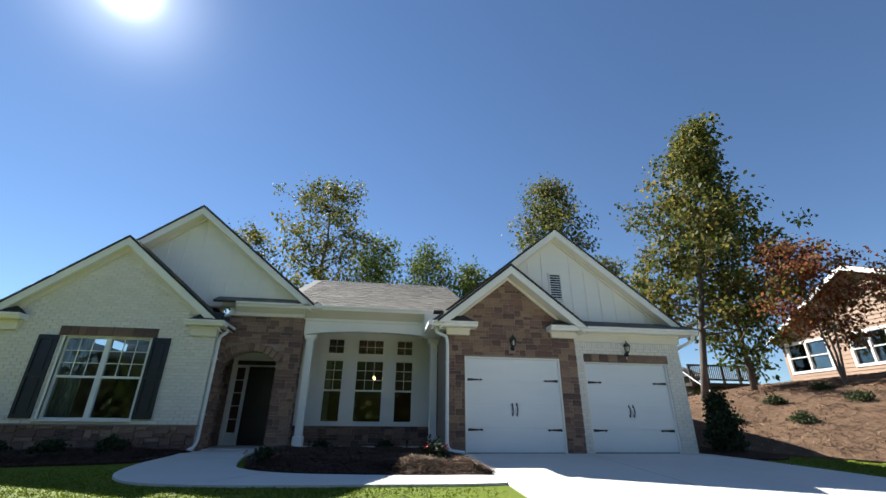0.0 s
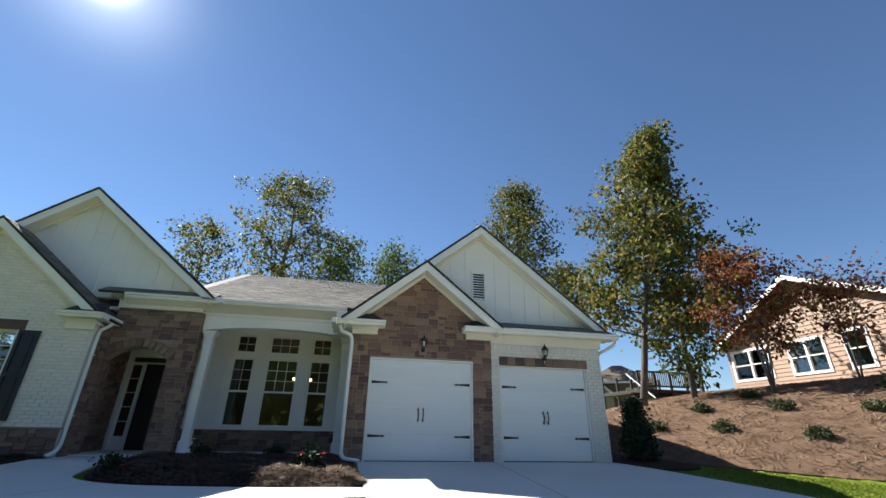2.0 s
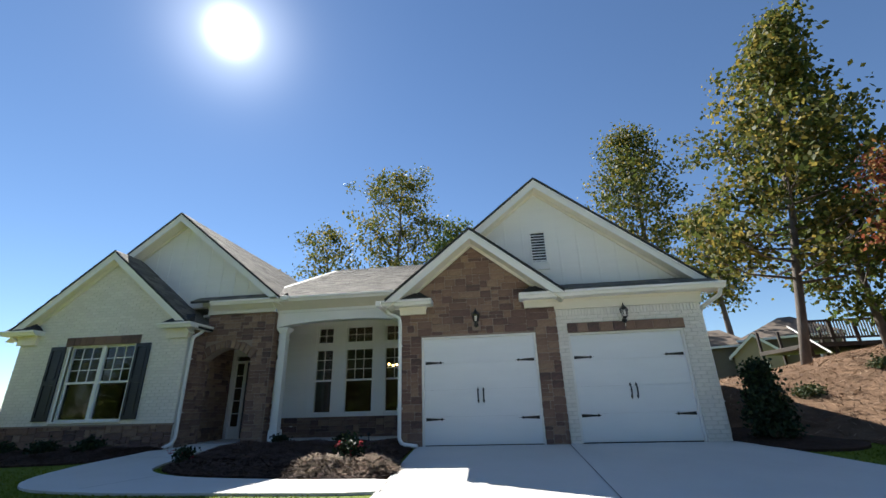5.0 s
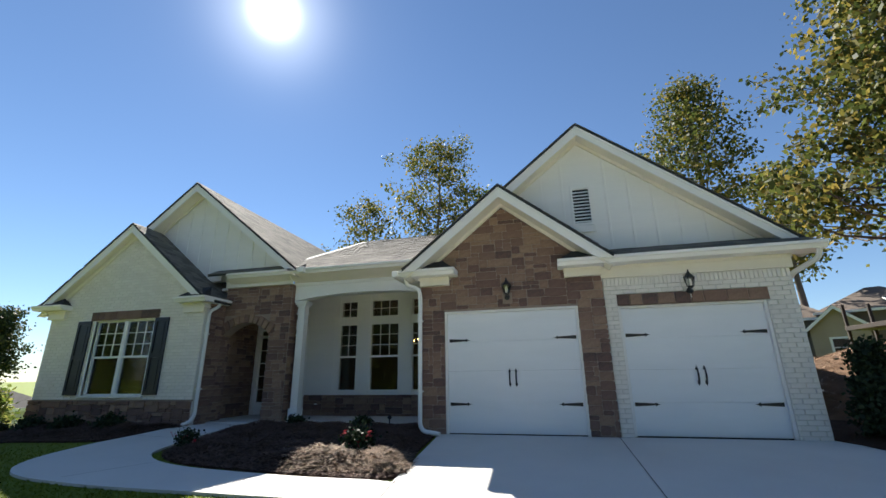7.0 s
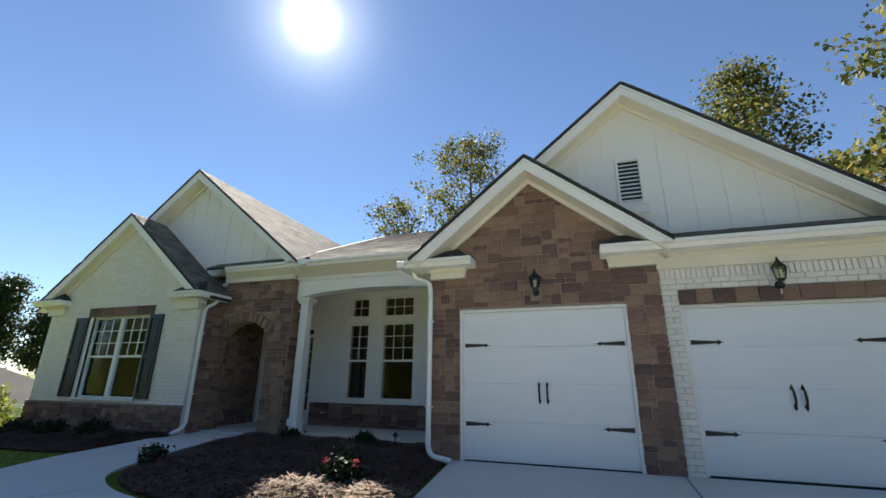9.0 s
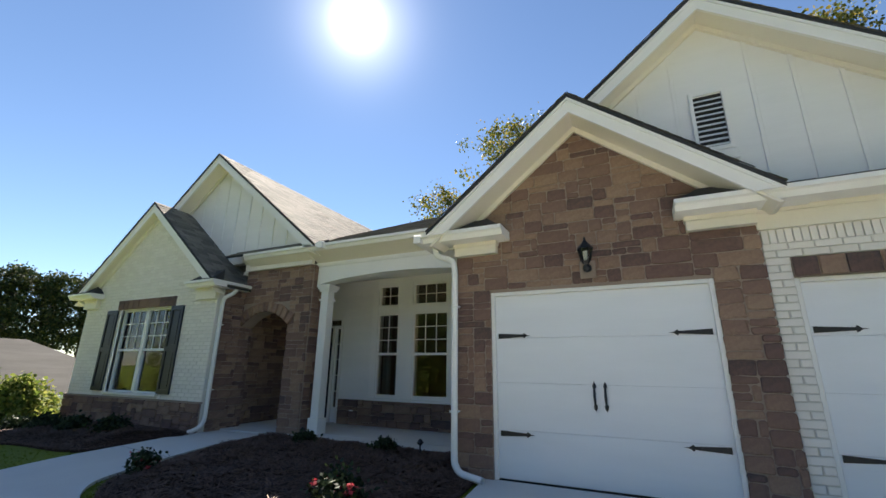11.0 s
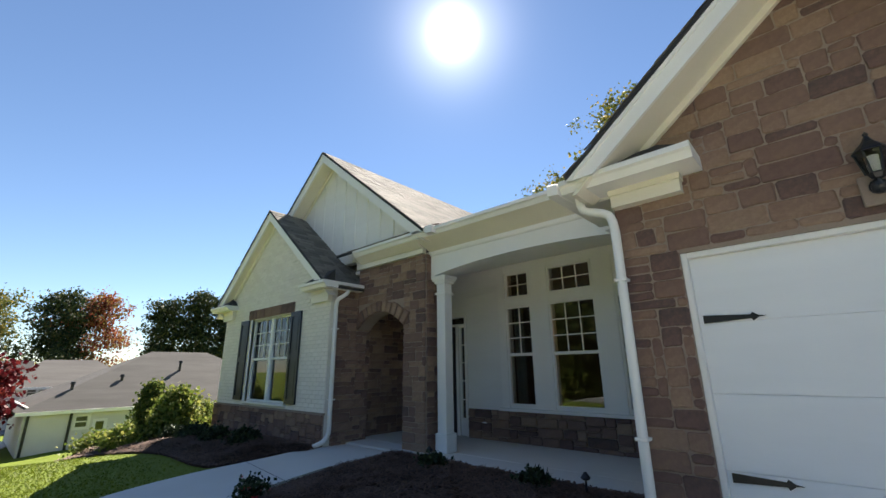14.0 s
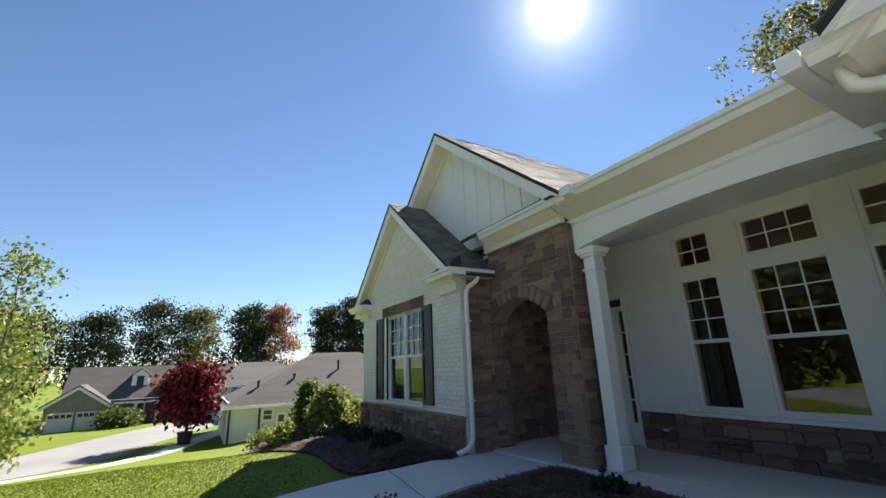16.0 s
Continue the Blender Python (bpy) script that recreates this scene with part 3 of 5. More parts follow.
# garage returns, gutter and frieze
cornice(1.86, 2.93, 9.46, 9.84, 2.86)
frieze(2.21, 2.77, 9.74, 9.84, 2.59, 2.745)
return_roof(2.15, 2.90, 9.51, 9.84, 2.86, 0.24, 1)
cornice(4.76, 5.90, 9.46, 9.84, 2.86)
frieze(4.86, 5.47, 9.74, 9.84, 2.60, 2.745)
return_roof(4.78, 5.5, 9.51, 9.84, 2.86, 0.24, -1)
cornice(5.90, 8.74, 9.50, 9.9, 2.875)
frieze(5.47, 8.36, 9.82, 9.89, 2.545, 2.76)
# eave along the garage's porch side
boxpart("side_gutter", (1.74, 1.85, 9.46, 10.66, 2.745, 2.855), M_WHITE, house)
boxpart("soffit", (1.85, 2.21, 9.842, 10.70, 2.72, 2.79), M_WHITE, house)
boxpart("eave_end", (1.76, 2.21, 10.75, 11.13, 2.73, 3.32), M_WHITE, house)
boxpart("gable_fill", (2.18, 2.40, 10.0, 12.6, 2.93, 3.25), M_SIDING, house)
# brick wing returns
cornice(-8.30, -7.3, 10.10, 10.42, 2.80)
frieze(-7.97, -7.42, 10.33, 10.42, 2.46, 2.68)
return_roof(-8.2, -7.35, 10.14, 10.42, 2.80, 0.25, 1)
cornice(-3.90, -3.02, 10.10, 10.42, 2.80)
frieze(-3.78, -3.20, 10.33, 10.42, 2.46, 2.68)
return_roof(-3.84, -3.15, 10.14, 10.42, 2.80, 0.25, -1)
bm = bmesh.new()
prism(bm, [(-3.02, 2.80), (-3.02, 2.75), (-3.05, 2.73), (-3.08, 2.68), (-3.26, 2.68), (-3.26, 2.80)], 10.42, 11.0)
part("cornice", bm, M_WHITE, house)
# entry and porch gutter, frieze
cornice(-3.05, -0.98, 10.70, 11.02, 3.43)
frieze(-3.21, -1.37, 10.94, 11.02, 3.12, 3.315)
cornice(-0.98, 2.0, 10.73, 11.16, 3.43)
boxpart("gutter_corner", (-1.06, -0.90, 10.66, 10.82, 3.32, 3.445), M_WHITE, house)
bm = bmesh.new()
BX0, BX1 = -1.36, 2.22
prism(bm, [(BX0, 3.30), (BX1, 3.30)] + [(BX1 - (BX1 - BX0) * i / 24, 2.72 + 0.14 * (1 - (2 * i / 24 - 1) ** 2) ** 0.8) for i in range(25)], 11.13, 11.38)
for x0, x1, y0, y1, z0, z1 in ((-3.05, -1.37, 10.78, 10.94, 3.314, 3.21), (-1.37, 1.76, 10.80, 11.128, 3.314, 3.16)):
    b2 = bmesh.new()
    prism(b2, [(y0, z0), (y1, z0), (y1, z1), (y1 - 0.03, z1)], x0, x1, "x")
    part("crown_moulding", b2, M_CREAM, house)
beam = part("arched_beam", bm, M_WHITE, house, "white arched porch beam")
boxpart("beam_moulding", (BX0, 2.2, 11.114, 11.13, 3.08, 3.15), M_WHITE, beam, bevel=0.01)

# porch columns
def column(x, y, w, top):
    post = thing("porch_column", O, "square white boxed porch column with cap and base", "column", "porch columns")
    h = w / 2
    boxpart("shaft", (x - h, x + h, y - h, y + h, 0.30, top - 0.12), M_WHITE, post)
    boxpart("base", (x - h - 0.03, x + h + 0.03, y - h - 0.03, y + h + 0.03, 0.03, 0.30), M_WHITE, post, bevel=0.012)
    bm = bmesh.new()
    for d, a, b in ((0.02, top - 0.30, top - 0.27), (0.025, top - 0.12, top - 0.08), (0.05, top - 0.08, top - 0.04), (0.065, top - 0.04, top)):
        box(bm, x - h - d, x + h + d, y - h - d, y + h + d, a, b)
    part("capital", bm, M_WHITE, post)
    return post
column(-1.185, 11.26, 0.18, 2.72)
column(2.08, 11.26, 0.18, 2.72)


# ---- windows ----
def window(name, x0, x1, z0, z1, y, cols, rows, sash=True, label=""):
    """A single-hung window in its opening: frame, two sashes with a grille in the upper one, panes."""
    w = thing(name, O, label, "window")
    w.parent = house
    w["category"] = ""
    del w["category"]
    bm = bmesh.new()
    f = 0.035
    for d in ((x0, x0 + f, z0, z1), (x1 - f, x1, z0, z1), (x0 + f, x1 - f, z0, z0 + f), (x0 + f, x1 - f, z1 - f, z1)):
        box(bm, d[0], d[1], y - 0.01, y + 0.07, d[2], d[3])
    part("window_frame", bm, M_WHITE, w)
    zm = (z0 + z1) / 2 if sash else z0 + f
    if sash:
        boxpart("meeting_rail", (x0 + f, x1 - f, y, y + 0.05, zm - 0.025, zm + 0.025), M_WHITE, w, bevel=0.004)
    a, b, c, d = x0 + f, x1 - f, (zm + 0.025 if sash else zm), z1 - f
    bm = bmesh.new()
    for i in range(1, cols):
        xx = a + (b - a) * i / cols
        box(bm, xx - 0.008, xx + 0.008, y + 0.012, y + 0.028, c, d)
    for i in range(1, rows):
        zz = c + (d - c) * i / rows
        box(bm, a, b, y + 0.010, y + 0.030, zz - 0.008, zz + 0.008)
    part("grille", bm, M_WHITE, w)
    spans = [(c, d)] + ([(z0 + f, zm - 0.025)] if sash else [])
    for k, (lo, hi) in enumerate(spans):
        bm = bmesh.new()
        yy = y + 0.032 + 0.012 * k
        box(bm, a, b, yy, yy + 0.005, lo, hi)
        g = part("pane", bm, M_GLASS, w)
        g.visible_shadow = False
    return w


for i, (a, b, c, d) in enumerate(PW):
    window("porch_window" if i < 3 else "transom_window", a, b, c, d, 12.66, 3 if i % 3 == 1 else 2, 3 if i < 3 else 2, i < 3, "white single-hung porch window with a grille" if i < 3 else "small white transom window with a grille")
mid = (W1[0] + W1[1]) / 2
window("twin_window", W1[0], mid - 0.02, W1[2], W1[3], 10.47, 3, 3, True, "tall white single-hung window with a grille")
window("twin_window", mid + 0.02, W1[1], W1[2], W1[3], 10.47, 3, 3, True, "tall white single-hung window with a grille")
boxpart("mullion", (mid - 0.05, mid + 0.05, 10.455, 10.54, W1[2], W1[3]), M_WHITE, house)
bm = bmesh.new()
box(bm, W1[0] - 0.06, W1[1] + 0.05, 10.36, 10.50, 0.575, 0.62)
part("window_sill", bm, M_WHITE, house, bevel=0.006)
for d in ((W1[0] - 0.05, W1[0], 10.40, 10.47, 0.62, 2.385), (W1[1], W1[1] + 0.05, 10.40, 10.47, 0.62, 2.385), (W1[0], W1[1], 10.40, 10.47, 2.37, 2.385)):
    boxpart("window_trim", d, M_WHITE, house, bevel=0.004)


def shutter(x0, x1, z0, z1, y):
    s = thing("shutter", O, "dark navy panelled window shutter", "shutter", "shutters")
    bm = bmesh.new()
    m = (z0 + z1) / 2
    for d in ((x0, x0 + 0.06, z0, z1), (x1 - 0.06, x1, z0, z1), (x0 + 0.06, x1 - 0.06, z0, z0 + 0.09), (x0 + 0.06, x1 - 0.06, z1 - 0.09, z1), (x0 + 0.06, x1 - 0.06, m - 0.05, m + 0.05)):
        box(bm, d[0], d[1], y - 0.035, y, d[2], d[3])
    part("shutter_frame", bm, M_SHUTTER, s)
    for lo, hi in ((z0 + 0.09, m - 0.05), (m + 0.05, z1 - 0.09)):
        bm = bmesh.new()
        box(bm, x0 + 0.06, x1 - 0.06, y - 0.012, y, lo, hi)
        box(bm, x0 + 0.10, x1 - 0.10, y - 0.024, y - 0.012, lo + 0.04, hi - 0.04)
        part("shutter_panel", bm, M_SHUTTER, s)
shutter(-6.94, -6.53, 0.63, 2.38, 10.40)
shutter(-4.57, -4.18, 0.63, 2.38, 10.40)

# gable vent
vent = thing("gable_vent", O, "white louvred gable vent", "vent")
vent.parent = house
del vent["category"]
bm = bmesh.new()
for d in ((VX0, VX0 + 0.04, VZ0 + 0.05, VZ1 - 0.05), (VX1 - 0.04, VX1, VZ0 + 0.05, VZ1 - 0.05), (VX0, VX1, VZ0, VZ0 + 0.05), (VX0, VX1, VZ1 - 0.05, VZ1)):
    box(bm, d[0], d[1], 10.318, 10.366, d[2], d[3])
part("vent_frame", bm, M_WHITE, vent)
boxpart("vent_backing", (VX0 + 0.04, VX1 - 0.04, 10.362, 10.369, VZ0 + 0.05, VZ1 - 0.05), M_DARKEDGE, vent, bevel=0)
boxpart("vent_sill", (VX0 - 0.03, VX1 + 0.03, 10.325, 10.366, VZ0 - 0.14, VZ0 - 0.003), M_WHITE, vent)
for i in range(11):
    zz = VZ0 + 0.06 + i * 0.069
    bm = bmesh.new()
    prism(bm, [(10.33, zz), (10.335, zz + 0.008), (10.362, zz + 0.042), (10.357, zz + 0.034)], VX0 + 0.04, VX1 - 0.04, "x")
    part("louvre_slat", bm, M_WHITE, vent)


# ---- garage doors ----
def garage_door(x0, x1, ztop, y):
    g = thing("garage_door", O, "closed white sectional garage door with black strap hinges", "garage door", "garage doors")
    bm = bmesh.new()
    t = 0.045
    for d in ((x0 - 0.0, x0 + t, 0.0, ztop), (x1 - t, x1, 0.0, ztop), (x0 + t, x1 - t, ztop - t, ztop)):
        box(bm, d[0], d[1], y - 0.05, y + 0.05, d[2] - 0.0, d[3])
    part("door_trim", bm, M_WHITE, g, "white painted door stop", bevel=0.006)
    bm = bmesh.new()
    box(bm, x0 + t + 0.005, x1 - t - 0.005, y + 0.0, y + 0.04, -0.03, 0.012)
    part("bottom_seal", bm, M_BLACK, g, "black rubber bottom seal")
    n = 4
    hgt = (ztop - t - 0.012) / n
    for i in range(n):
        bm = bmesh.new()
        a, b = 0.012 + i * hgt, 0.012 + (i + 1) * hgt - 0.002
        box(bm, x0 + t, x1 - t, y, y + 0.04, a, b)
        bmesh.ops.bevel(bm, geom=list(bm.edges), offset=0.0035, segments=2, affect="EDGES")
        part("door_section", bm, M_DOORW, g)
    w = x1 - x0
    for zc in (0.48, 1.57):
        for s in (1, -1):
            xe = x0 + t + 0.03 if s > 0 else x1 - t - 0.03
            bm = bmesh.new()
            prism(bm, [(xe, zc - 0.03), (xe + s * 0.30, zc - 0.014), (xe + s * 0.31, zc - 0.032), (xe + s * 0.345, zc - 0.006), (xe + s * 0.39, zc), (xe + s * 0.345, zc + 0.006), (xe + s * 0.31, zc + 0.032), (xe + s * 0.30, zc + 0.014), (xe, zc + 0.03)], y - 0.012, y + 0.001)
            part("strap_hinge", bm, M_BLACK, g, "black iron strap hinge")
    for s in (-1, 1):
        xc = (x0 + x1) / 2 + s * 0.055
        bm = bmesh.new()
        for zc in (0.82, 1.02):
            prism(bm, [(xc - 0.017, zc - 0.02), (xc + 0.017, zc - 0.02), (xc + 0.020, zc), (xc, zc + (0.05 if zc > 0.9 else 0.03)), (xc - 0.020, zc)], y - 0.010, y + 0.001)
        prism(bm, [(xc, 0.76), (xc + 0.02, 0.80), (xc - 0.02, 0.80)], y - 0.010, y + 0.001)
        tube(bm, [(xc, y - 0.006, 0.80), (xc, y - 0.04, 0.85), (xc, y - 0.05, 0.92), (xc, y - 0.04, 0.99), (xc, y - 0.006, 1.03)], [0.010, 0.012, 0.015, 0.012, 0.010], 6)
        part("pull_handle", bm, M_BLACK, g, "black iron pull handle")
    return g


garage_door(2.66, 5.04, 2.10, 9.90)
garage_door(5.69, 7.92, 2.06, 9.95)


# ---- wall lamps ----
def wall_lamp(x, y, z):
    w = thing("wall_lamp", O, "black iron coach lamp on the wall", "wall lamp", "garage lamps")
    boxpart("mounting_block", (x - 0.10, x + 0.10, y - 0.035, y + 0.0, z - 0.24, z - 0.01), M_MORTARW if x > 5 else M_MORTAR, w, "pale stone mounting block", bevel=0.006)
    bm = bmesh.new()
    tube(bm, [(x, y - 0.03, z - 0.11), (x, y - 0.06, z - 0.11)], 0.055, 12)
    tube(bm, [(x, y - 0.05, z - 0.11), (x, y - 0.10, z - 0.15), (x, y - 0.15, z - 0.12), (x, y - 0.15, z - 0.07)], 0.012, 6)
    bmesh.ops.create_icosphere(bm, subdivisions=2, radius=0.052, matrix=Matrix.Translation((x, y - 0.10, z - 0.125)))
    part("arm", bm, M_BLACK, w)
    c = (x, y - 0.15)
    bm = bmesh.new()
    def ring(zz, r):
        return (c[0], c[1], zz), r
    for prof in ([ring(z - 0.08, 0.035), ring(z - 0.05, 0.05), ring(z - 0.04, 0.06)], [ring(z + 0.12, 0.105), ring(z + 0.135, 0.10), ring(z + 0.20, 0.04), ring(z + 0.215, 0.03), ring(z + 0.25, 0.012), ring(z + 0.265, 0.018), ring(z + 0.285, 0.003)]):
        tube(bm, [p for p, _ in prof], [r for _, r in prof], 6)
    for k in range(6):
        a = 2 * math.pi * k / 6
        tube(bm, [(c[0] + 0.058 * math.cos(a), c[1] + 0.058 * math.sin(a), z - 0.045), (c[0] + 0.092 * math.cos(a), c[1] + 0.092 * math.sin(a), z + 0.125)], 0.006, 4)
    part("lantern_frame", bm, M_BLACK, w)
    bm = bmesh.new()
    tube(bm, [(c[0], c[1], z - 0.04), (c[0], c[1], z + 0.12)], [0.052, 0.085], 6, caps=False)
    part("lantern_glass", bm, M_LAMPG, w, "clear glass lantern panes")
    bm = bmesh.new()
    tube(bm, [(c[0], c[1], z - 0.04), (c[0], c[1], z + 0.09)], [0.024, 0.034], 10)
    part("candle", bm, M_WHITE, w)
    w.matrix_basis = Matrix.Translation((x, y, z)) @ Matrix.Scale(0.87, 4) @ Matrix.Translation((-x, -y, -z))
wall_lamp(3.84, 9.824, 2.395)
wall_lamp(6.82, 9.866, 2.345)


# ---- downspouts ----
def downspout(pts, label, r=0.040):
    d = thing("downspout", O, label, "downspout", "downspouts")
    bm = bmesh.new()
    fine = []
    P = [Vector(p) for p in pts]
    for i, p in enumerate(P):
        if 0 < i < len(P) - 1:
            a, b = (P[i - 1] - p), (P[i + 1] - p)
            k = min(0.07, a.length * 0.45, b.length * 0.45)
            q0, q1 = p + a.normalized() * k, p + b.normalized() * k
            fine += [q0, q0.lerp(p, 0.55).lerp(p.lerp(q1, 0.45), 0.5), q1]
        else:
            fine.append(p)
    tube(bm, fine, r, 10, caps=False)
    part("pipe", bm, M_WHITE, d, smooth=True)
    for p, q in zip(P, P[1:]):
        if (p - q).length > 1.2:
            for f in (0.2, 0.75):
                m = p.lerp(q, f)
                boxpart("strap", (m.x - 0.05, m.x + 0.05, m.y - 0.04, m.y + 0.06, m.z - 0.012, m.z + 0.012), M_WHITE, d, bevel=0.003)
    return d
downspout([(1.94, 9.70, 2.76), (1.95, 9.71, 2.62), (2.20, 9.72, 2.53), (2.225, 9.72, 2.38), (2.225, 9.72, 0.14), (2.30, 9.70, 0.05), (2.60, 9.62, 0.02)], "white round downspout from porch gutter to driveway")
downspout([(-3.08, 10.72, 2.72), (-3.10, 10.66, 2.60), (-3.17, 10.52, 2.50), (-3.18, 10.50, 2.4), (-3.18, 10.50, 0.20), (-3.20, 10.42, 0.08), (-3.26, 10.26, 0.02)], "white round downspout at the brick corner")
downspout([(8.66, 9.62, 2.78), (8.66, 9.68, 2.64), (8.42, 10.0, 2.48), (8.40, 10.1, 2.4), (8.40, 10.1, 0.1)], "white downspout round the garage corner")
downspout([(-8.08, 10.22, 2.74), (-8.06, 10.3, 2.62), (-8.0, 10.7, 2.5), (-8.0, 10.7, -0.3)], "white downspout at the far brick corner")

# ---- front door ----
door = thing("front_door", O, "closed dark front door with white sidelights", "door")
def entry():
    y = 12.70
    bm = bmesh.new()
    for a, b, c, d in ((-3.42, -3.35, 0, 2.28), (-3.06, -3.0, 0, 2.08), (-2.14, -2.08, 0, 2.08), (-1.92, -1.86, 0, 2.28), (-3.35, -1.92, 2.06, 2.10), (-3.35, -1.92, 2.23, 2.28)):
        box(bm, a, b, y - 0.06, y + 0.08, c, d)
    part("door_frame", bm, M_WHITE, door)
    boxpart("transom_panel", (-3.35, -1.92, y + 0.02, y + 0.04, 2.10, 2.23), M_GLASS, door, bevel=0)
    leaf = boxpart("door_leaf", (-3.0, -2.14, y, y + 0.045, 0.03, 2.06), M_DOORB, door)
    for a, b, c, d in ((-2.90, -2.62, 0.2, 0.85), (-2.52, -2.24, 0.2, 0.85), (-2.90, -2.62, 1.0, 1.9), (-2.52, -2.24, 1.0, 1.9)):
        boxpart("door_panel", (a, b, y - 0.012, y, c, d), M_DOORB, leaf, bevel=0.01)
    bm = bmesh.new()
    tube(bm, [(-2.22, y, 1.0), (-2.22, y - 0.05, 1.0), (-2.22, y - 0.075, 1.0)], [0.014, 0.014, 0.03], 10)
    part("door_knob", bm, M_BLACK, leaf)
    for x0, x1 in ((-3.35, -3.06), (-2.08, -1.92)):
        s = boxpart("sidelight_panel", (x0, x1, y - 0.01, y + 0.03, 0.03, 0.32), M_WHITE, door, bevel=0.004)
        bm = bmesh.new()
        for a, b, c, d in ((x0, x0 + 0.035, 0.32, 2.06), (x1 - 0.035, x1, 0.32, 2.06), *((x0 + 0.035, x1 - 0.035, zz, zz + 0.022) for zz in (0.32, 0.66, 1.0, 1.34, 1.68, 2.03))):
            box(bm, a, b, y - 0.01, y + 0.03, c, d)
        part("sidelight_frame", bm, M_WHITE, door)
        g = boxpart("sidelight_pane", (x0 + 0.03, x1 - 0.03, y + 0.012, y + 0.017, 0.33, 2.04), M_GLASS, door, bevel=0)
        g.visible_shadow = False
entry()
boxpart("wall_socket_cover", (-1.49, -1.40, 12.575, 12.602, 0.20, 0.32), M_WHITE, house)

# inside the dining room: curtains and a small chandelier
for x in (-0.96, -0.30):
    bm = bmesh.new()
    pts = [(x + 0.011 * i, 12.98 + 0.025 * math.sin(i * 1.9)) for i in range(20)]
    prism(bm, pts + [(a, b + 0.01) for a, b in pts[::-1]], 0.1, 2.6, "z")
    tagged(part("curtain", bm, M_CURTAIN), "pale curtain behind the porch window", "curtain", "curtains")
for x in (-6.5,):
    bm = bmesh.new()
    pts = [(x + 0.025 * i, 10.78 + 0.03 * math.sin(i * 1.9)) for i in range(20)]
    prism(bm, pts + [(a, b + 0.01) for a, b in pts[::-1]], 0.1, 2.6, "z")
    tagged(part("curtain", bm, M_CURTAIN), "pale curtain behind the twin window", "curtain", "curtains")
lamp = thing("chandelier", O, "small chandelier with warm bulbs in the dining room", "chandelier")
bm = bmesh.new()
tube(bm, [(0.7, 14.6, 2.95), (0.7, 14.6, 1.9)], 0.012, 6)
for k in range(5):
    a = k * 2 * math.pi / 5
    tube(bm, [(0.7, 14.6, 1.92), (0.7 + 0.14 * math.cos(a), 14.6 + 0.14 * math.sin(a), 1.84), (0.7 + 0.27 * math.cos(a), 14.6 + 0.27 * math.sin(a), 1.95)], 0.01, 5)
part("stem", bm, M_BLACK, lamp)
for k in range(5):
    a = k * 2 * math.pi / 5
    bm = bmesh.new()
    bmesh.ops.create_icosphere(bm, subdivisions=2, radius=0.045, matrix=Matrix.Translation((0.7 + 0.27 * math.cos(a), 14.6 + 0.27 * math.sin(a), 2.0)))
    part("bulb", bm, M_BULB, lamp, "glowing warm bulb", smooth=True)


# ---- plants ----
def leaf_cloud(centres, per, size, spread, rnd, droop=0.3, flat=1.0):
    """Many small bent leaves in clumps round the centres: verts and faces."""
    n = len(centres) * per
    g = np.random.RandomState(rnd.randrange(10 ** 6))
    c = np.repeat(np.array(centres, float), per, axis=0)
    p = c + g.normal(0, 1, (n, 3)) * np.array([spread, spread, spread * 0.75 * flat])
    a = g.normal(0, 1, (n, 3))
    a /= np.linalg.norm(a, axis=1)[:, None]
    a[:, 2] -= droop
    b = np.cross(a, g.normal(0, 1, (n, 3)))
    b /= np.linalg.norm(b, axis=1)[:, None] + 1e-9
    s = size * g.uniform(0.6, 1.3, (n, 1))
    tip, l, r = p + a * s, p + a * s * 0.45 + b * s * 0.38, p + a * s * 0.45 - b * s * 0.38
    v = np.stack([p, l, tip, r], 1).reshape(-1, 3)
    f = np.arange(n * 4).reshape(-1, 4)
    return v.tolist(), f.tolist()


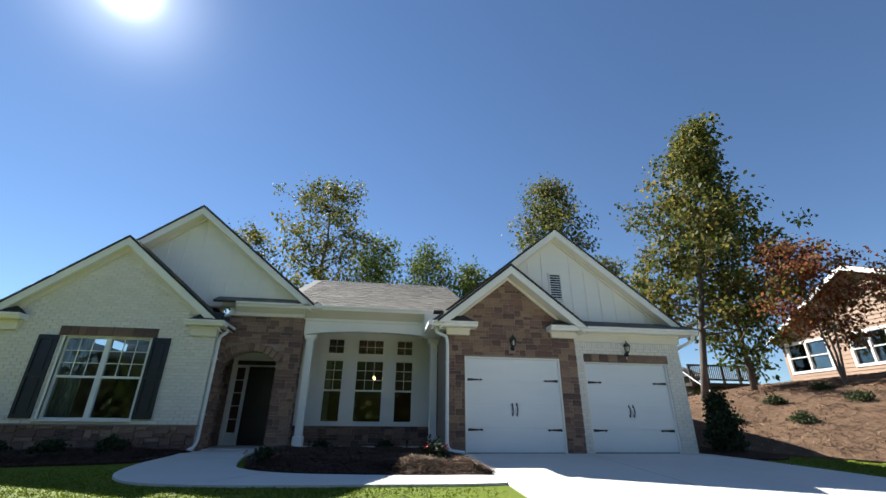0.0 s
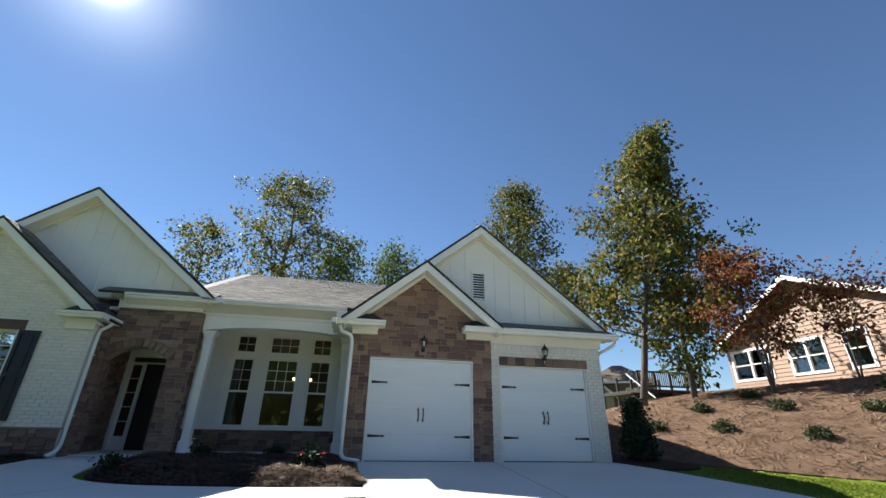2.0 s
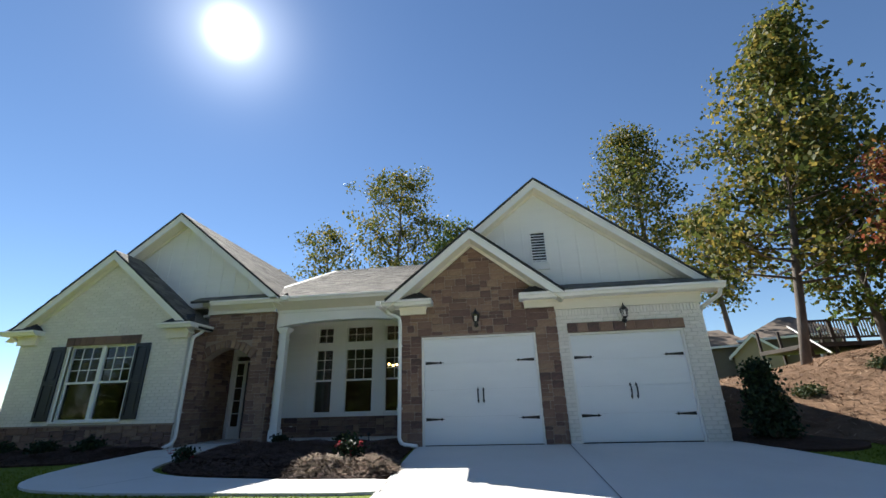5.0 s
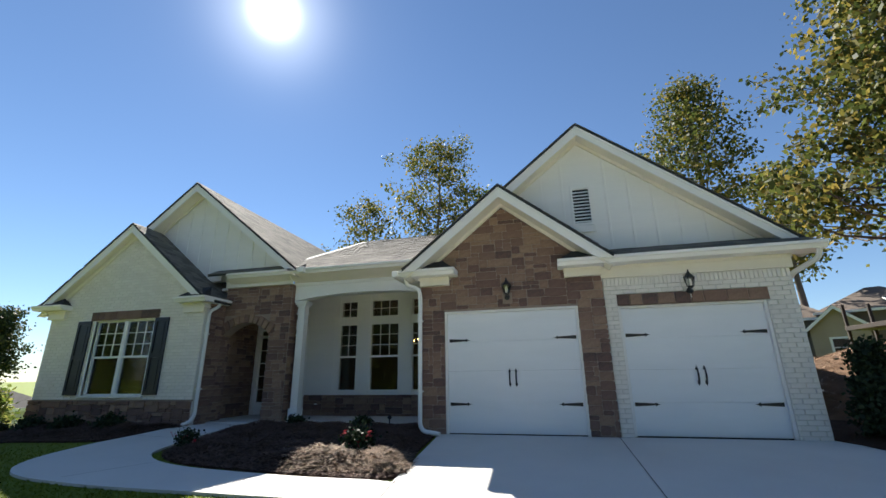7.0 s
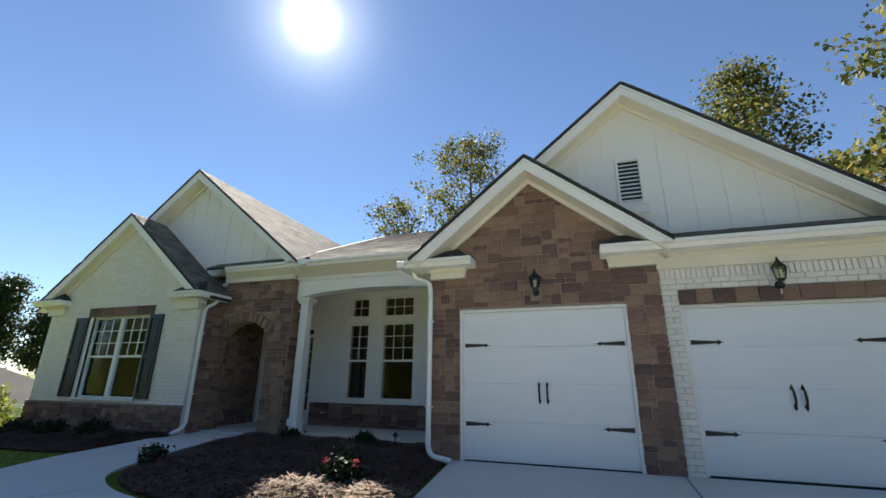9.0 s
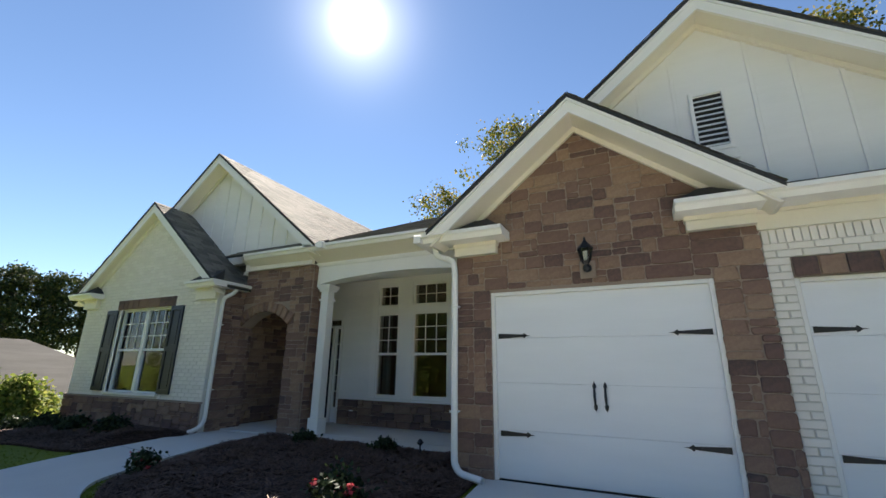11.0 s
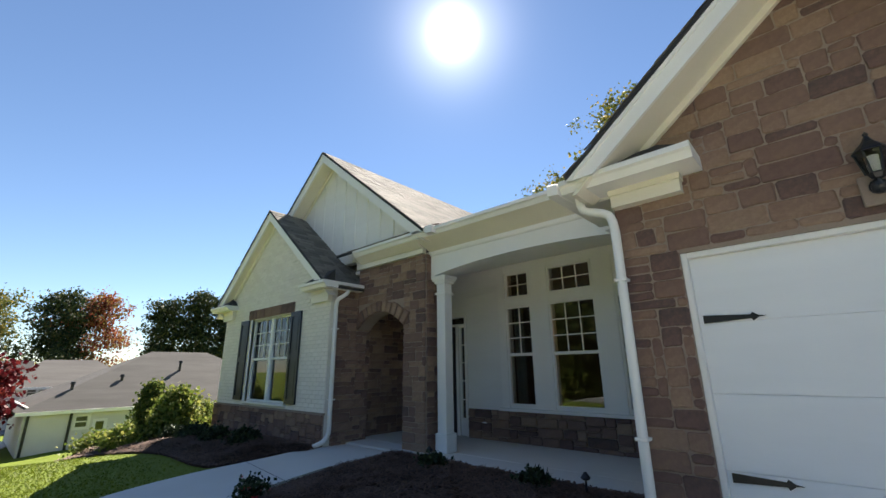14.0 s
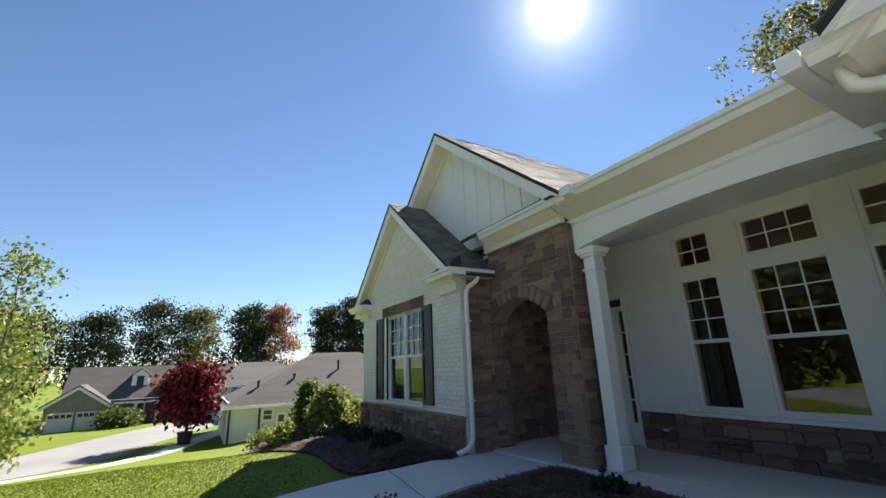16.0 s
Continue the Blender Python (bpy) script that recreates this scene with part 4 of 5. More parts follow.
def tree(name, x, y, height, trunk_r, crown_w, crown_lo, leaf, label, clumps=70, per=45, size=0.22, spread=0.5, seed=1, lean=0.02, shape="oval", bark=M_BARK, category="tree", stems=1, limbs=16):
    rnd = random.Random(seed)
    base = ground_z(x, y)
    t = thing(name, O, label, category)
    bm = bmesh.new()
    tips = []
    for s in range(stems):
        ang = s * 2.4 + rnd.random()
        out = 0.0 if stems == 1 else crown_w * 0.28
        path, rad = [], []
        for i in range(9):
            f = i / 8
            path.append(Vector((x + lean * height * f + out * f * math.cos(ang) + 0.02 * height * f * (rnd.random() - 0.5), y + out * f * math.sin(ang) + 0.02 * height * f * (rnd.random() - 0.5), base - 0.15 + f * height * 0.94)))
            rad.append(max(trunk_r * (1 - f) ** 0.8, 0.02) / stems ** 0.5)
        tube(bm, path, rad, 8)
        for k in range(limbs // stems):
            f = crown_lo + (0.97 - crown_lo) * ((k + rnd.random()) / (limbs // stems))
            i = min(int(f * 8), 7)
            p = path[i].lerp(path[i + 1], f * 8 - i)
            u = (f - crown_lo) / (1 - crown_lo)
            if shape == "cone":
                w = crown_w * (1.0 - u) ** 0.7 * (0.55 + 0.6 * rnd.random())
            elif shape == "pine":
                w = crown_w * (0.5 + 0.6 * rnd.random()) * (1.05 - 0.5 * u)
            else:
                w = crown_w * math.sin(math.pi * min(1, 0.18 + 0.82 * u)) ** 0.6 * (0.6 + 0.55 * rnd.random())
            a = k * 2.399 + rnd.random()
            up = w * (0.45 + 0.5 * rnd.random()) * (0.4 if shape in ("cone", "pine") else 0.8)
            q = p + Vector((math.cos(a) * w, math.sin(a) * w, up))
            mid = p.lerp(q, 0.5) + Vector((0, 0, -0.1 * w))
            r0 = max(trunk_r * 0.4 * (1 - f) ** 0.6, 0.018)
            tube(bm, [p, mid, q], [r0, r0 * 0.6, 0.008], 5)
            m = max(2, clumps // limbs)
            for j in range(m):
                e = p.lerp(q, 0.35 + 0.7 * (j + rnd.random()) / m)
                off = Vector((rnd.gauss(0, 1), rnd.gauss(0, 1), rnd.gauss(0, 0.6))) * w * 0.17
                tips.append(e + off)
                if j % 2:
                    tube(bm, [p.lerp(q, 0.4), e + off], [r0 * 0.4, 0.005], 4)
        tips.append(path[-1])
    part("trunk", bm, bark, t, smooth=True)
    v, f = leaf_cloud([tuple(p) for p in tips], per, size, spread, rnd, flat=0.75 if shape == "pine" else 1.0)
    soup("crown", v, f, leaf, t)
    return t


tree("tree", 14.1, 16.6, 16.3, 0.16, 3.8, 0.2, M_LEAF, "tall slim tree with green and yellowing leaves", 400, 44, 0.21, 0.30, 3, 0.19, "cone", limbs=58)
tree("tree", 17.6, 17.6, 9.6, 0.14, 2.5, 0.1, M_LEAFG, "green tree behind the tall one", 170, 46, 0.19, 0.34, 4, 0.0, limbs=24)
tree("maple_tree", 16.4, 12.6, 5.6, 0.09, 1.9, 0.3, M_LEAFR, "small multi-stemmed tree with red autumn leaves", 170, 36, 0.13, 0.26, 5, 0.0, stems=4, limbs=28)
tree("maple_tree", 18.9, 11.6, 3.6, 0.06, 1.8, 0.4, M_LEAFR, "thin young tree with sparse red leaves", 60, 40, 0.12, 0.3, 6, 0.0, stems=3, limbs=18)
tree("tree", -7.3, 47.5, 30.5, 0.4, 5.6, 0.4, M_LEAF, "tall airy tree far behind the roof", 190, 46, 0.34, 0.62, 7, 0.02, limbs=30)
tree("tree", -13.7, 43.0, 22.3, 0.3, 3.4, 0.48, M_LEAF, "thin yellowing tree far behind the roof", 90, 36, 0.32, 0.6, 8, -0.01, limbs=22)
tree("tree", -0.6, 49.0, 23.5, 0.35, 4.4, 0.3, M_LEAFG, "green tree far behind the roof", 150, 50, 0.34, 0.75, 9, 0.0, limbs=26)
tree("tree", 5.8, 50.0, 23.0, 0.35, 4.2, 0.3, M_LEAFG, "green tree far behind the roof", 150, 50, 0.34, 0.75, 10, 0.0, limbs=26)
tree("tree", 11.5, 50.0, 20.5, 0.35, 3.6, 0.3, M_LEAFG, "green tree far behind the garage", 150, 50, 0.34, 0.75, 11, 0.0, limbs=26)
tree("tree", 19.0, 41.0, 27.8, 0.4, 4.2, 0.45, M_LEAF, "tall brownish tree behind the garage", 230, 44, 0.32, 0.6, 12, 0.0, limbs=34)
tree("tree", 25.5, 43.0, 18.5, 0.35, 2.9, 0.42, M_LEAF, "brownish tree behind the garage", 140, 44, 0.32, 0.6, 13, 0.0, limbs=26)
# row of trees across the street, behind the walk (they show in the window glass)
for i, (x, y, h) in enumerate(((-26, -44, 17), (-17, -48, 20), (-8, -45, 18), (1, -48, 20), (10, -45, 17), (19, -47, 20), (28, -43, 17))):
    tree("tree", x, y, h, 0.3, 5.2, 0.12, M_LEAFG if i % 2 else M_PINE, "green tree across the street", 80, 60, 0.8, 1.3, 40 + i, 0.0, limbs=16)

for i in range(9):
    tree("tree", -28 + i * 6.5, -16.5 - 2.5 * (i % 2), 7.5, 0.15, 3.9, 0.02, M_PINE if i % 2 else M_LEAFG, "low leafy tree across the street", 90, 60, 0.55, 0.95, 140 + i, 0.0, limbs=20)

# ---- bank of pine straw ----
BANK = smooth_loop([(9.5, 10.6), (11.2, 8.6), (13.0, 6.95), (15.5, 4.8), (19.0, 3.5), (24.0, 4.5), (27.5, 9.0), (27.0, 22.0), (22.0, 26.0), (14.0, 25.0), (9.6, 21.0), (9.2, 14.0)], 5)
bank = sheet("straw_bank", BANK, 0.02, 0.1, M_STRAW, "sloping bank covered in brown pine straw", "bank", cell=0.35, mound=0.10, kind="structure")
RBED = smooth_loop([(8.36, 11.2), (8.4, 9.9), (8.75, 9.0), (9.6, 8.9), (10.2, 9.5), (9.7, 10.6), (9.3, 12.0)], 5)
rbed = sheet("mulch_bed", RBED, 0.012, 0.1, M_MULCH, "dark mulched bed at the garage corner", "flower bed", cell=0.2, mound=0.08, kind="structure")


def bush(name, x, y, w, h, leaf, label, seed, clumps=40, per=40, size=0.07, shape="ball", category="shrub", group="", sink=0.0):
    rnd = random.Random(seed)
    b = ground_z(x, y) + 0.05 - sink
    t = thing(name, O, label, category, group)
    bm = bmesh.new()
    pts = []
    for k in range(clumps):
        a, u = k * 2.399, (k + rnd.random()) / clumps
        r = w * ((1 - u) ** 0.75 * 0.95 + 0.08 if shape == "cone" else math.sin(math.pi * (0.18 + 0.78 * u)) ** 0.7)
        r *= 0.55 + 0.5 * rnd.random()
        p = Vector((x + r * math.cos(a), y + r * math.sin(a), b + h * (0.08 + 0.9 * u)))
        pts.append(tuple(p))
        if k % 3 == 0:
            tube(bm, [(x, y, b - 0.05), Vector((x, y, b)).lerp(p, 0.5) + Vector((0, 0, 0.02)), p], [0.012 + 0.01 * h, 0.007, 0.003], 4)
    part("stems", bm, M_BARK, t)
    v, f = leaf_cloud(pts, per, size, w * 0.20 + 0.02, rnd, 0.0)
    soup("foliage", v, f, leaf, t)
    return t


bush("evergreen_shrub", 8.95, 9.7, 0.33, 1.26, M_EVER, "dark conical evergreen shrub at the garage corner", 1, 90, 70, 0.07, "cone")
for i, (x, y) in enumerate(((10.9, 11.6), (12.0, 10.4), (13.15, 8.9), (14.3, 7.4), (12.9, 12.0), (14.4, 10.7), (15.6, 9.2), (16.7, 7.4), (15.4, 12.6), (17.6, 10.0))):
    bush("low_shrub", x, y, 0.25, 0.2, M_PINE, "low round green shrub in the pine straw", 60 + i, 26, 36, 0.06, group="bank shrubs")
bush("evergreen_shrub", -9.35, 9.4, 0.36, 1.4, M_LEAFG, "upright dark green shrub beside the brick wing", 2, 90, 70, 0.08, "cone")
bush("leafy_shrub", -8.35, 9.7, 0.40, 1.05, M_LIME, "yellow-green leafy shrub beside the brick wing", 3, 90, 60, 0.09)
bush("leafy_shrub", -9.6, 10.6, 0.38, 0.85, M_LIME, "yellow-green leafy shrub behind the dark one", 4, 80, 60, 0.09)
bush("low_shrub", -9.7, 8.5, 0.40, 0.42, M_LIME, "low yellowing shrub in the mulch", 5, 40, 40, 0.07)
bush("low_shrub", -8.2, 8.7, 0.34, 0.40, M_LIME, "low yellowing shrub in the mulch", 6, 40, 40, 0.07)
for i, (x, y) in enumerate(((-4.4, 9.6), (-5.4, 9.5), (-6.4, 9.5), (-7.3, 9.4))):
    bush("low_shrub", x, y, 0.2, 0.2, M_EVER, "low dark green shrub under the window", 70 + i, 36, 40, 0.06, group="window shrubs")
for i, (x, y) in enumerate(((-0.5, 10.25), (0.9, 10.3))):
    bush("low_shrub", x, y, 0.13, 0.14, M_EVER, "low dark green shrub in the porch bed", 80 + i, 30, 36, 0.05, group="porch shrubs")
fl = bush("rose_bush", 1.75, 8.25, 0.22, 0.30, M_EVER, "small rose bush with pink and red flowers", 9, 36, 30, 0.055)
rnd = random.Random(4)
v, f = leaf_cloud([(1.75 + rnd.gauss(0, 0.13), 8.25 + rnd.gauss(0, 0.11), ground_z(1.75, 8.25) + 0.12 + 0.24 * rnd.random()) for _ in range(11)], 9, 0.05, 0.014, rnd, 0.0)
tagged(soup("flowers", v, f, M_FLOWER, fl, "pink and red petals"), kind="stuff")
fl = bush("rose_bush", -1.25, 8.35, 0.13, 0.2, M_EVER, "small rose bush by the walk", 10, 20, 22, 0.05)
v, f = leaf_cloud([(-1.25 + rnd.gauss(0, 0.1), 8.35 + rnd.gauss(0, 0.1), ground_z(-1.25, 8.35) + 0.12 + 0.15 * rnd.random()) for _ in range(6)], 8, 0.045, 0.012, rnd, 0.0)
tagged(soup("flowers", v, f, M_FLOWER, fl, "dull red petals"), kind="stuff")


# ---- loose straw and grass ----
def rim_rise(poly):
    dense = np.array([tuple(a[j] + (b[j] - a[j]) * s / 4 for j in (0, 1)) for a, b in zip(poly, poly[1:] + poly[:1]) for s in range(4)])

    def rise(p):
        return step(0, 0.45, float(np.hypot(dense[:, 0] - p[0], dense[:, 1] - p[1]).min())) * (0.75 + 0.5 * noise.noise((p[0] * 1.7, p[1] * 1.7, 3.1)))
    return rise


def strands(poly, n, length, lift, seed, mat, name, label, parent, mound=0.0, wide=0.004, box_=None):
    g = random.Random(seed)
    rise = rim_rise(box_ or poly)
    vs, fs = [], []
    xs, ys = [p[0] for p in poly], [p[1] for p in poly]
    while len(fs) < n:
        p = (g.uniform(min(xs), max(xs)), g.uniform(min(ys), max(ys)))
        if not inside(p, poly):
            continue
        a, l = g.uniform(0, 6.283), length * g.uniform(0.6, 1.3)
        d = Vector((math.cos(a), math.sin(a), g.uniform(-0.1, 0.35))) * l / 2
        s = Vector((-math.sin(a), math.cos(a), 0)) * wide
        c = Vector((*p, ground_z(*p) + lift * rise(p) + 0.012 + mound * g.random() * rise(p)))
        k = len(vs)
        vs += [tuple(c - d - s), tuple(c - d + s), tuple(c + d * 0.9 + s), tuple(c + d * 0.9 - s)]
        fs.append((k, k + 1, k + 2, k + 3))
    ob = soup(name, vs, fs, mat, parent)
    return tagged(ob, label, kind="stuff")


strands(BANK, 42000, 0.26, 0.09, 1, M_NEEDLE, "straw", "", bank, 0.05, 0.008)
strands(BED, 22000, 0.13, 0.10, 2, M_NEEDLED, "mulch_chips", "", bed, 0.03, 0.006)
strands(LBED, 20000, 0.14, 0.10, 3, M_NEEDLED, "mulch_chips", "", lbed, 0.03, 0.006)
STRAWEDGE = smooth_loop([(2.60, 7.50), (1.6, 7.44), (1.0, 7.55), (1.4, 7.95), (2.1, 8.0), (2.5, 8.3)], 4)
strands(STRAWEDGE, 2600, 0.24, 0.10, 4, M_NEEDLE, "straw", "", bed, 0.10, 0.005, BED)
LEDGE = [(-10.35, 8.7), (-9.7, 7.85), (-8.7, 8.0), (-9.2, 8.5)]
strands(LEDGE, 1500, 0.22, 0.09, 5, M_NEEDLE, "straw", "", lbed, 0.10, 0.006, LBED)


def blades(n, x0, x1, y0, y1, seed, h):
    g = random.Random(seed)
    vs, fs = [], []
    blocks = [DRIVE, WALK, BED, LBED, BANK, RBED]
    while len(fs) < n:
        p = (g.uniform(x0, x1), g.uniform(y0, y1))
        if any(inside(p, b) for b in blocks):
            continue
        if g.random() > min(p[0] - x0, x1 - p[0], p[1] - y0, y1 - p[1]) / 2.5 + 0.03:
            continue
        z = ground_z(*p) - 0.03
        a = g.uniform(0, 6.283)
        w = 0.012
        t = (p[0] + g.gauss(0, 0.02), p[1] + g.gauss(0, 0.02), z + h * g.uniform(0.6, 1.3))
        k = len(vs)
        vs += [(p[0] - w * math.cos(a), p[1] - w * math.sin(a), z), (p[0] + w * math.cos(a), p[1] + w * math.sin(a), z), t]
        fs.append((k, k + 1, k + 2))
    return vs, fs


v1, f1 = blades(50000, -13.0, 2.6, 2.5, 8.9, 6, 0.022)
tagged(soup("grass", v1, f1, M_BLADE), "short green grass blades of the front lawn", "grass", kind="stuff")
v1, f1 = blades(12000, 8.9, 13.5, 4.0, 9.8, 7, 0.022)
tagged(soup("grass", v1, f1, M_BLADE), "short green grass strip beside the driveway", "grass", kind="stuff")

for x, y in ((-0.80, 10.50), (1.40, 10.42)):
    st = thing("stake_light", O, "small black stake light at the porch edge", "garden light", "stake lights")
    bm = bmesh.new()
    zb = ground_z(x, y)
    tube(bm, [(x, y, zb), (x, y, zb + 0.2)], 0.012, 6)
    part("stake", bm, M_BLACK, st)
    bm = bmesh.new()
    tube(bm, [(x, y, zb + 0.18), (x, y, zb + 0.2), (x, y, zb + 0.25)], [0.03, 0.05, 0.012], 10)
    part("lamp_head", bm, M_BLACK, st)

# ---- street ----
def ribbon(name, pts, w, lift, mat, label, category):
    L, R = [], []
    for i, p in enumerate(pts):
        d = (Vector(pts[min(i + 1, len(pts) - 1)]) - Vector(pts[max(i - 1, 0)])).normalized()
        s = Vector((-d.y, d.x)) * w / 2
        L.append(tuple(Vector(p) + s))
        R.append(tuple(Vector(p) - s))
    return sheet(name, L + R[::-1], lift, 0.12, mat, label, category, cell=1.2, kind="structure")
ROAD = [(14, -9.5), (2, -9.0), (-10, -7.5), (-19, -4.0), (-29, 0.5), (-40, 5.0), (-52, 9.5), (-70, 13.0)]
ribbon("road", ROAD, 6.6, 0.0, M_ASPHALT, "pale grey asphalt street", "road")
ribbon("sidewalk", [(p[0] + 1.6, p[1] + 5.4) for p in ROAD[2:6]], 1.3, 0.01, M_CONC, "pale concrete sidewalk along the street", "sidewalk")


# ---- neighbouring houses ----
def far_house(label, cx, cy, rot, w, d, base, eave, ridge, wm, rm, windows=(), hip=0.0, over=0.4, doors=(), laps=False, front=None):
    """A house with walls, a pitched roof along its width (hip: inset of the ridge), windows on its front (local -y)."""
    h = new("house")
    h.matrix_basis = pose(cx, cy, 0, 0, 0, rot)
    tagged(h, label, "house")
    bm = bmesh.new()
    holes = [(x0, x1, z0, z1) for x0, x1, z0, z1 in windows]
    wall(bm, -w / 2, w / 2, base, eave, -d / 2, -d / 2 + 0.2, holes)
    box(bm, -w / 2, -w / 2 + 0.2, -d / 2 + 0.2, d / 2, base, eave)
    box(bm, w / 2 - 0.2, w / 2, -d / 2 + 0.2, d / 2, base, eave)
    box(bm, -w / 2, w / 2, d / 2 - 0.2, d / 2, base, eave)
    if front:
        prism(bm, [(-w / 2, eave), (w / 2, eave), (w / 2, front[2] - 0.05), (front[0], ridge - 0.08), (-w / 2, front[1] - 0.05)], -d / 2, -d / 2 + 0.2)
    elif hip == 0:
        for x in (-w / 2, w / 2 - 0.2):
            prism(bm, [(-d / 2, eave), (d / 2, eave), (0, ridge - 0.08)], x, x + 0.2, "x")
    part("wall", bm, wm, h)
    if laps:
        z = base + 0.15
        while z < (ridge - 0.3 if front else eave - 0.1):
            bm = bmesh.new()
            segs = [(-w / 2, w / 2)]
            if front:
                f = (z + 0.2 - front[1]) / (ridge - front[1])
                q = (z + 0.2 - front[2]) / (ridge - front[2])
                segs = [(-w / 2 + max(0, f) * (front[0] + w / 2), w / 2 - max(0, q) * (w / 2 - front[0]))]
            for x0, x1, z0, z1 in windows:
                if z0 - 0.2 < z < z1 + 0.06:
                    segs = [q for a, b in segs for q in ((a, min(b, x0 - 0.1)), (max(a, x1 + 0.1), b)) if q[1] - q[0] > 0.05]
            bm.free()
            for a, b in segs:
                bm = bmesh.new()
                prism(bm, [(-d / 2 - 0.03, z), (-d / 2, z), (-d / 2, z + 0.2), (-d / 2 - 0.006, z + 0.2)], a, b, "x")
                part("lap_board", bm, wm, h)
            z += 0.2
    bm = bmesh.new()
    e = over
    slope = (ridge - eave) / (d / 2)
    zl = eave - slope * e
    P = [(-w / 2 - e, -d / 2 - e, zl), (w / 2 + e, -d / 2 - e, zl), (w / 2 + e, d / 2 + e, zl), (-w / 2 - e, d / 2 + e, zl), (-w / 2 - e + hip + (e if hip else 0), 0, ridge), (w / 2 + e - hip - (e if hip else 0), 0, ridge)]
    if front:
        for a, b in (((-w / 2 - e, front[1] - 0.1), (front[0], ridge)), ((front[0], ridge), (w / 2 + e, front[2] - 0.1))):
            prism(bm, [a, b, (b[0], b[1] - 0.14), (a[0], a[1] - 0.14)], -d / 2 - e, d / 2 + e)
        b2 = bmesh.new()
        for a, b in (((-w / 2 - e, front[1] - 0.1), (front[0], ridge)), ((front[0], ridge), (w / 2 + e, front[2] - 0.1))):
            prism(b2, [(a[0], a[1] - 0.03), (b[0], b[1] - 0.03), (b[0], b[1] - 0.27), (a[0], a[1] - 0.27)], -d / 2 - e - 0.05, -d / 2 - e - 0.01)
        part("rake_board", b2, M_WHITE, part("roof", bm, rm, h))
        P, bm = P[:4], bmesh.new()
        for a in (-1, 1):
            box(bm, a * (w / 2 + e) - 0.05, a * (w / 2 + e) + 0.05, -d / 2, d / 2, front[1 if a < 0 else 2] - 0.3, front[1 if a < 0 else 2] - 0.12)
        roof = part("gutter", bm, M_WHITE, h)
    top = [] if front else [bm.verts.new(p) for p in P]
    if not front:
      low = [bm.verts.new((p[0], p[1], p[2] - 0.12)) for p in P[:4]]
      for f in ((0, 1, 5, 4), (2, 3, 4, 5), (1, 2, 5), (3, 0, 4)):
          bm.faces.new([top[i] for i in f])
      for i in range(4):
          bm.faces.new((low[i], low[(i + 1) % 4], top[(i + 1) % 4], top[i]))
      bm.faces.new(low[::-1])
      roof = part("roof", bm, rm, h)
      for s in (-1, 1):
          bm = bmesh.new()
          box(bm, -w / 2 - e - 0.02, w / 2 + e + 0.02, s * (d / 2 + e), s * (d / 2 + e) + 0.04 * s, zl - 0.15, zl + 0.02)
          part("gutter", bm, M_WHITE, roof)
    for x0, x1, z0, z1 in windows:
        y = -d / 2
        wi = new("window")
        wi.parent = h
        bm = bmesh.new()
        for a, b, c, q in ((x0 - 0.09, x0 + 0.04, z0 - 0.09, z1 + 0.09), (x1 - 0.04, x1 + 0.09, z0 - 0.09, z1 + 0.09), (x0, x1, z0 - 0.09, z0 + 0.04), (x0, x1, z1 - 0.04, z1 + 0.09), (x0, x1, (z0 + z1) / 2 - 0.025, (z0 + z1) / 2 + 0.025)):
            box(bm, a, b, y - 0.05, y + 0.08, c, q)
        n = max(1, round((x1 - x0) / 0.9))
        for i in range(1, n):
            m = x0 + (x1 - x0) * i / n
            box(bm, m - 0.05, m + 0.05, y - 0.045, y + 0.08, z0, z1)
        part("window_frame", bm, M_WHITE, wi)
        bm = bmesh.new()
        box(bm, x0, x1, y + 0.09, y + 0.1, z0, z1)
        part("pane", bm, M_GLASS, wi)
        bm = bmesh.new()
        box(bm, x0 - 0.2, x1 + 0.2, y + 0.9, y + 0.95, z0 - 0.3, z1 + 0.3)
        part("room_wall", bm, M_FARGREY, wi)
    for x0, x1, z0, z1 in doors:
        boxpart("door", (x0, x1, -d / 2 - 0.04, -d / 2 + 0.02, z0, z1), M_WHITE, h)
    return h, roof


# tan house on the bank; its gable end stands towards the drive
h, r = far_house("tan lap-sided house with white windows on the bank", 29.0, 15.7, -90, 11.0, 11.0, 1.2, 5.0, 8.15, M_TAN, M_ROOFB,
                 [(-5.2, -2.95, 3.4, 4.9), (-1.8, -0.1, 3.4, 4.9), (0.85, 1.7, 3.4, 4.95)], 0.0, 0.45, laps=True, front=(-0.72, 5.35, 5.05))
# its deck
deck = thing("deck", O, "dark wooden deck with railing behind the tan house", "deck")
boxpart("deck_floor", (18.4, 22.8, 22.6, 26.6, 2.75, 2.95), M_DECK, deck)
for i in range(5):
    for y in (22.7, 26.5):
        boxpart("post", (18.45 + i * 1.06, 18.57 + i * 1.06, y, y + 0.12, 0.8, 4.0), M_DECK, deck)
for z in (3.1, 3.9):
    boxpart("rail", (18.4, 22.8, 22.66, 22.78, z, z + 0.09), M_DECK, deck)
for i in range(34):
    boxpart("baluster", (18.5 + i * 0.126, 18.54 + i * 0.126, 22.7, 22.74, 3.15, 3.9), M_DECK, deck, bevel=0)
bm = bmesh.new()
for s in range(8):
    box(bm, 17.9, 18.4, 22.7 - s * 0.27, 22.97 - s * 0.27, 2.75 - s * 0.19 - 0.06, 2.75 - s * 0.19)
part("stair_treads", bm, M_DECK, deck)
bm = bmesh.new()
prism(bm, [(20.7, 2.3), (22.9, 3.75), (22.9, 3.80), (20.7, 2.35)], 17.85, 17.92, "x")
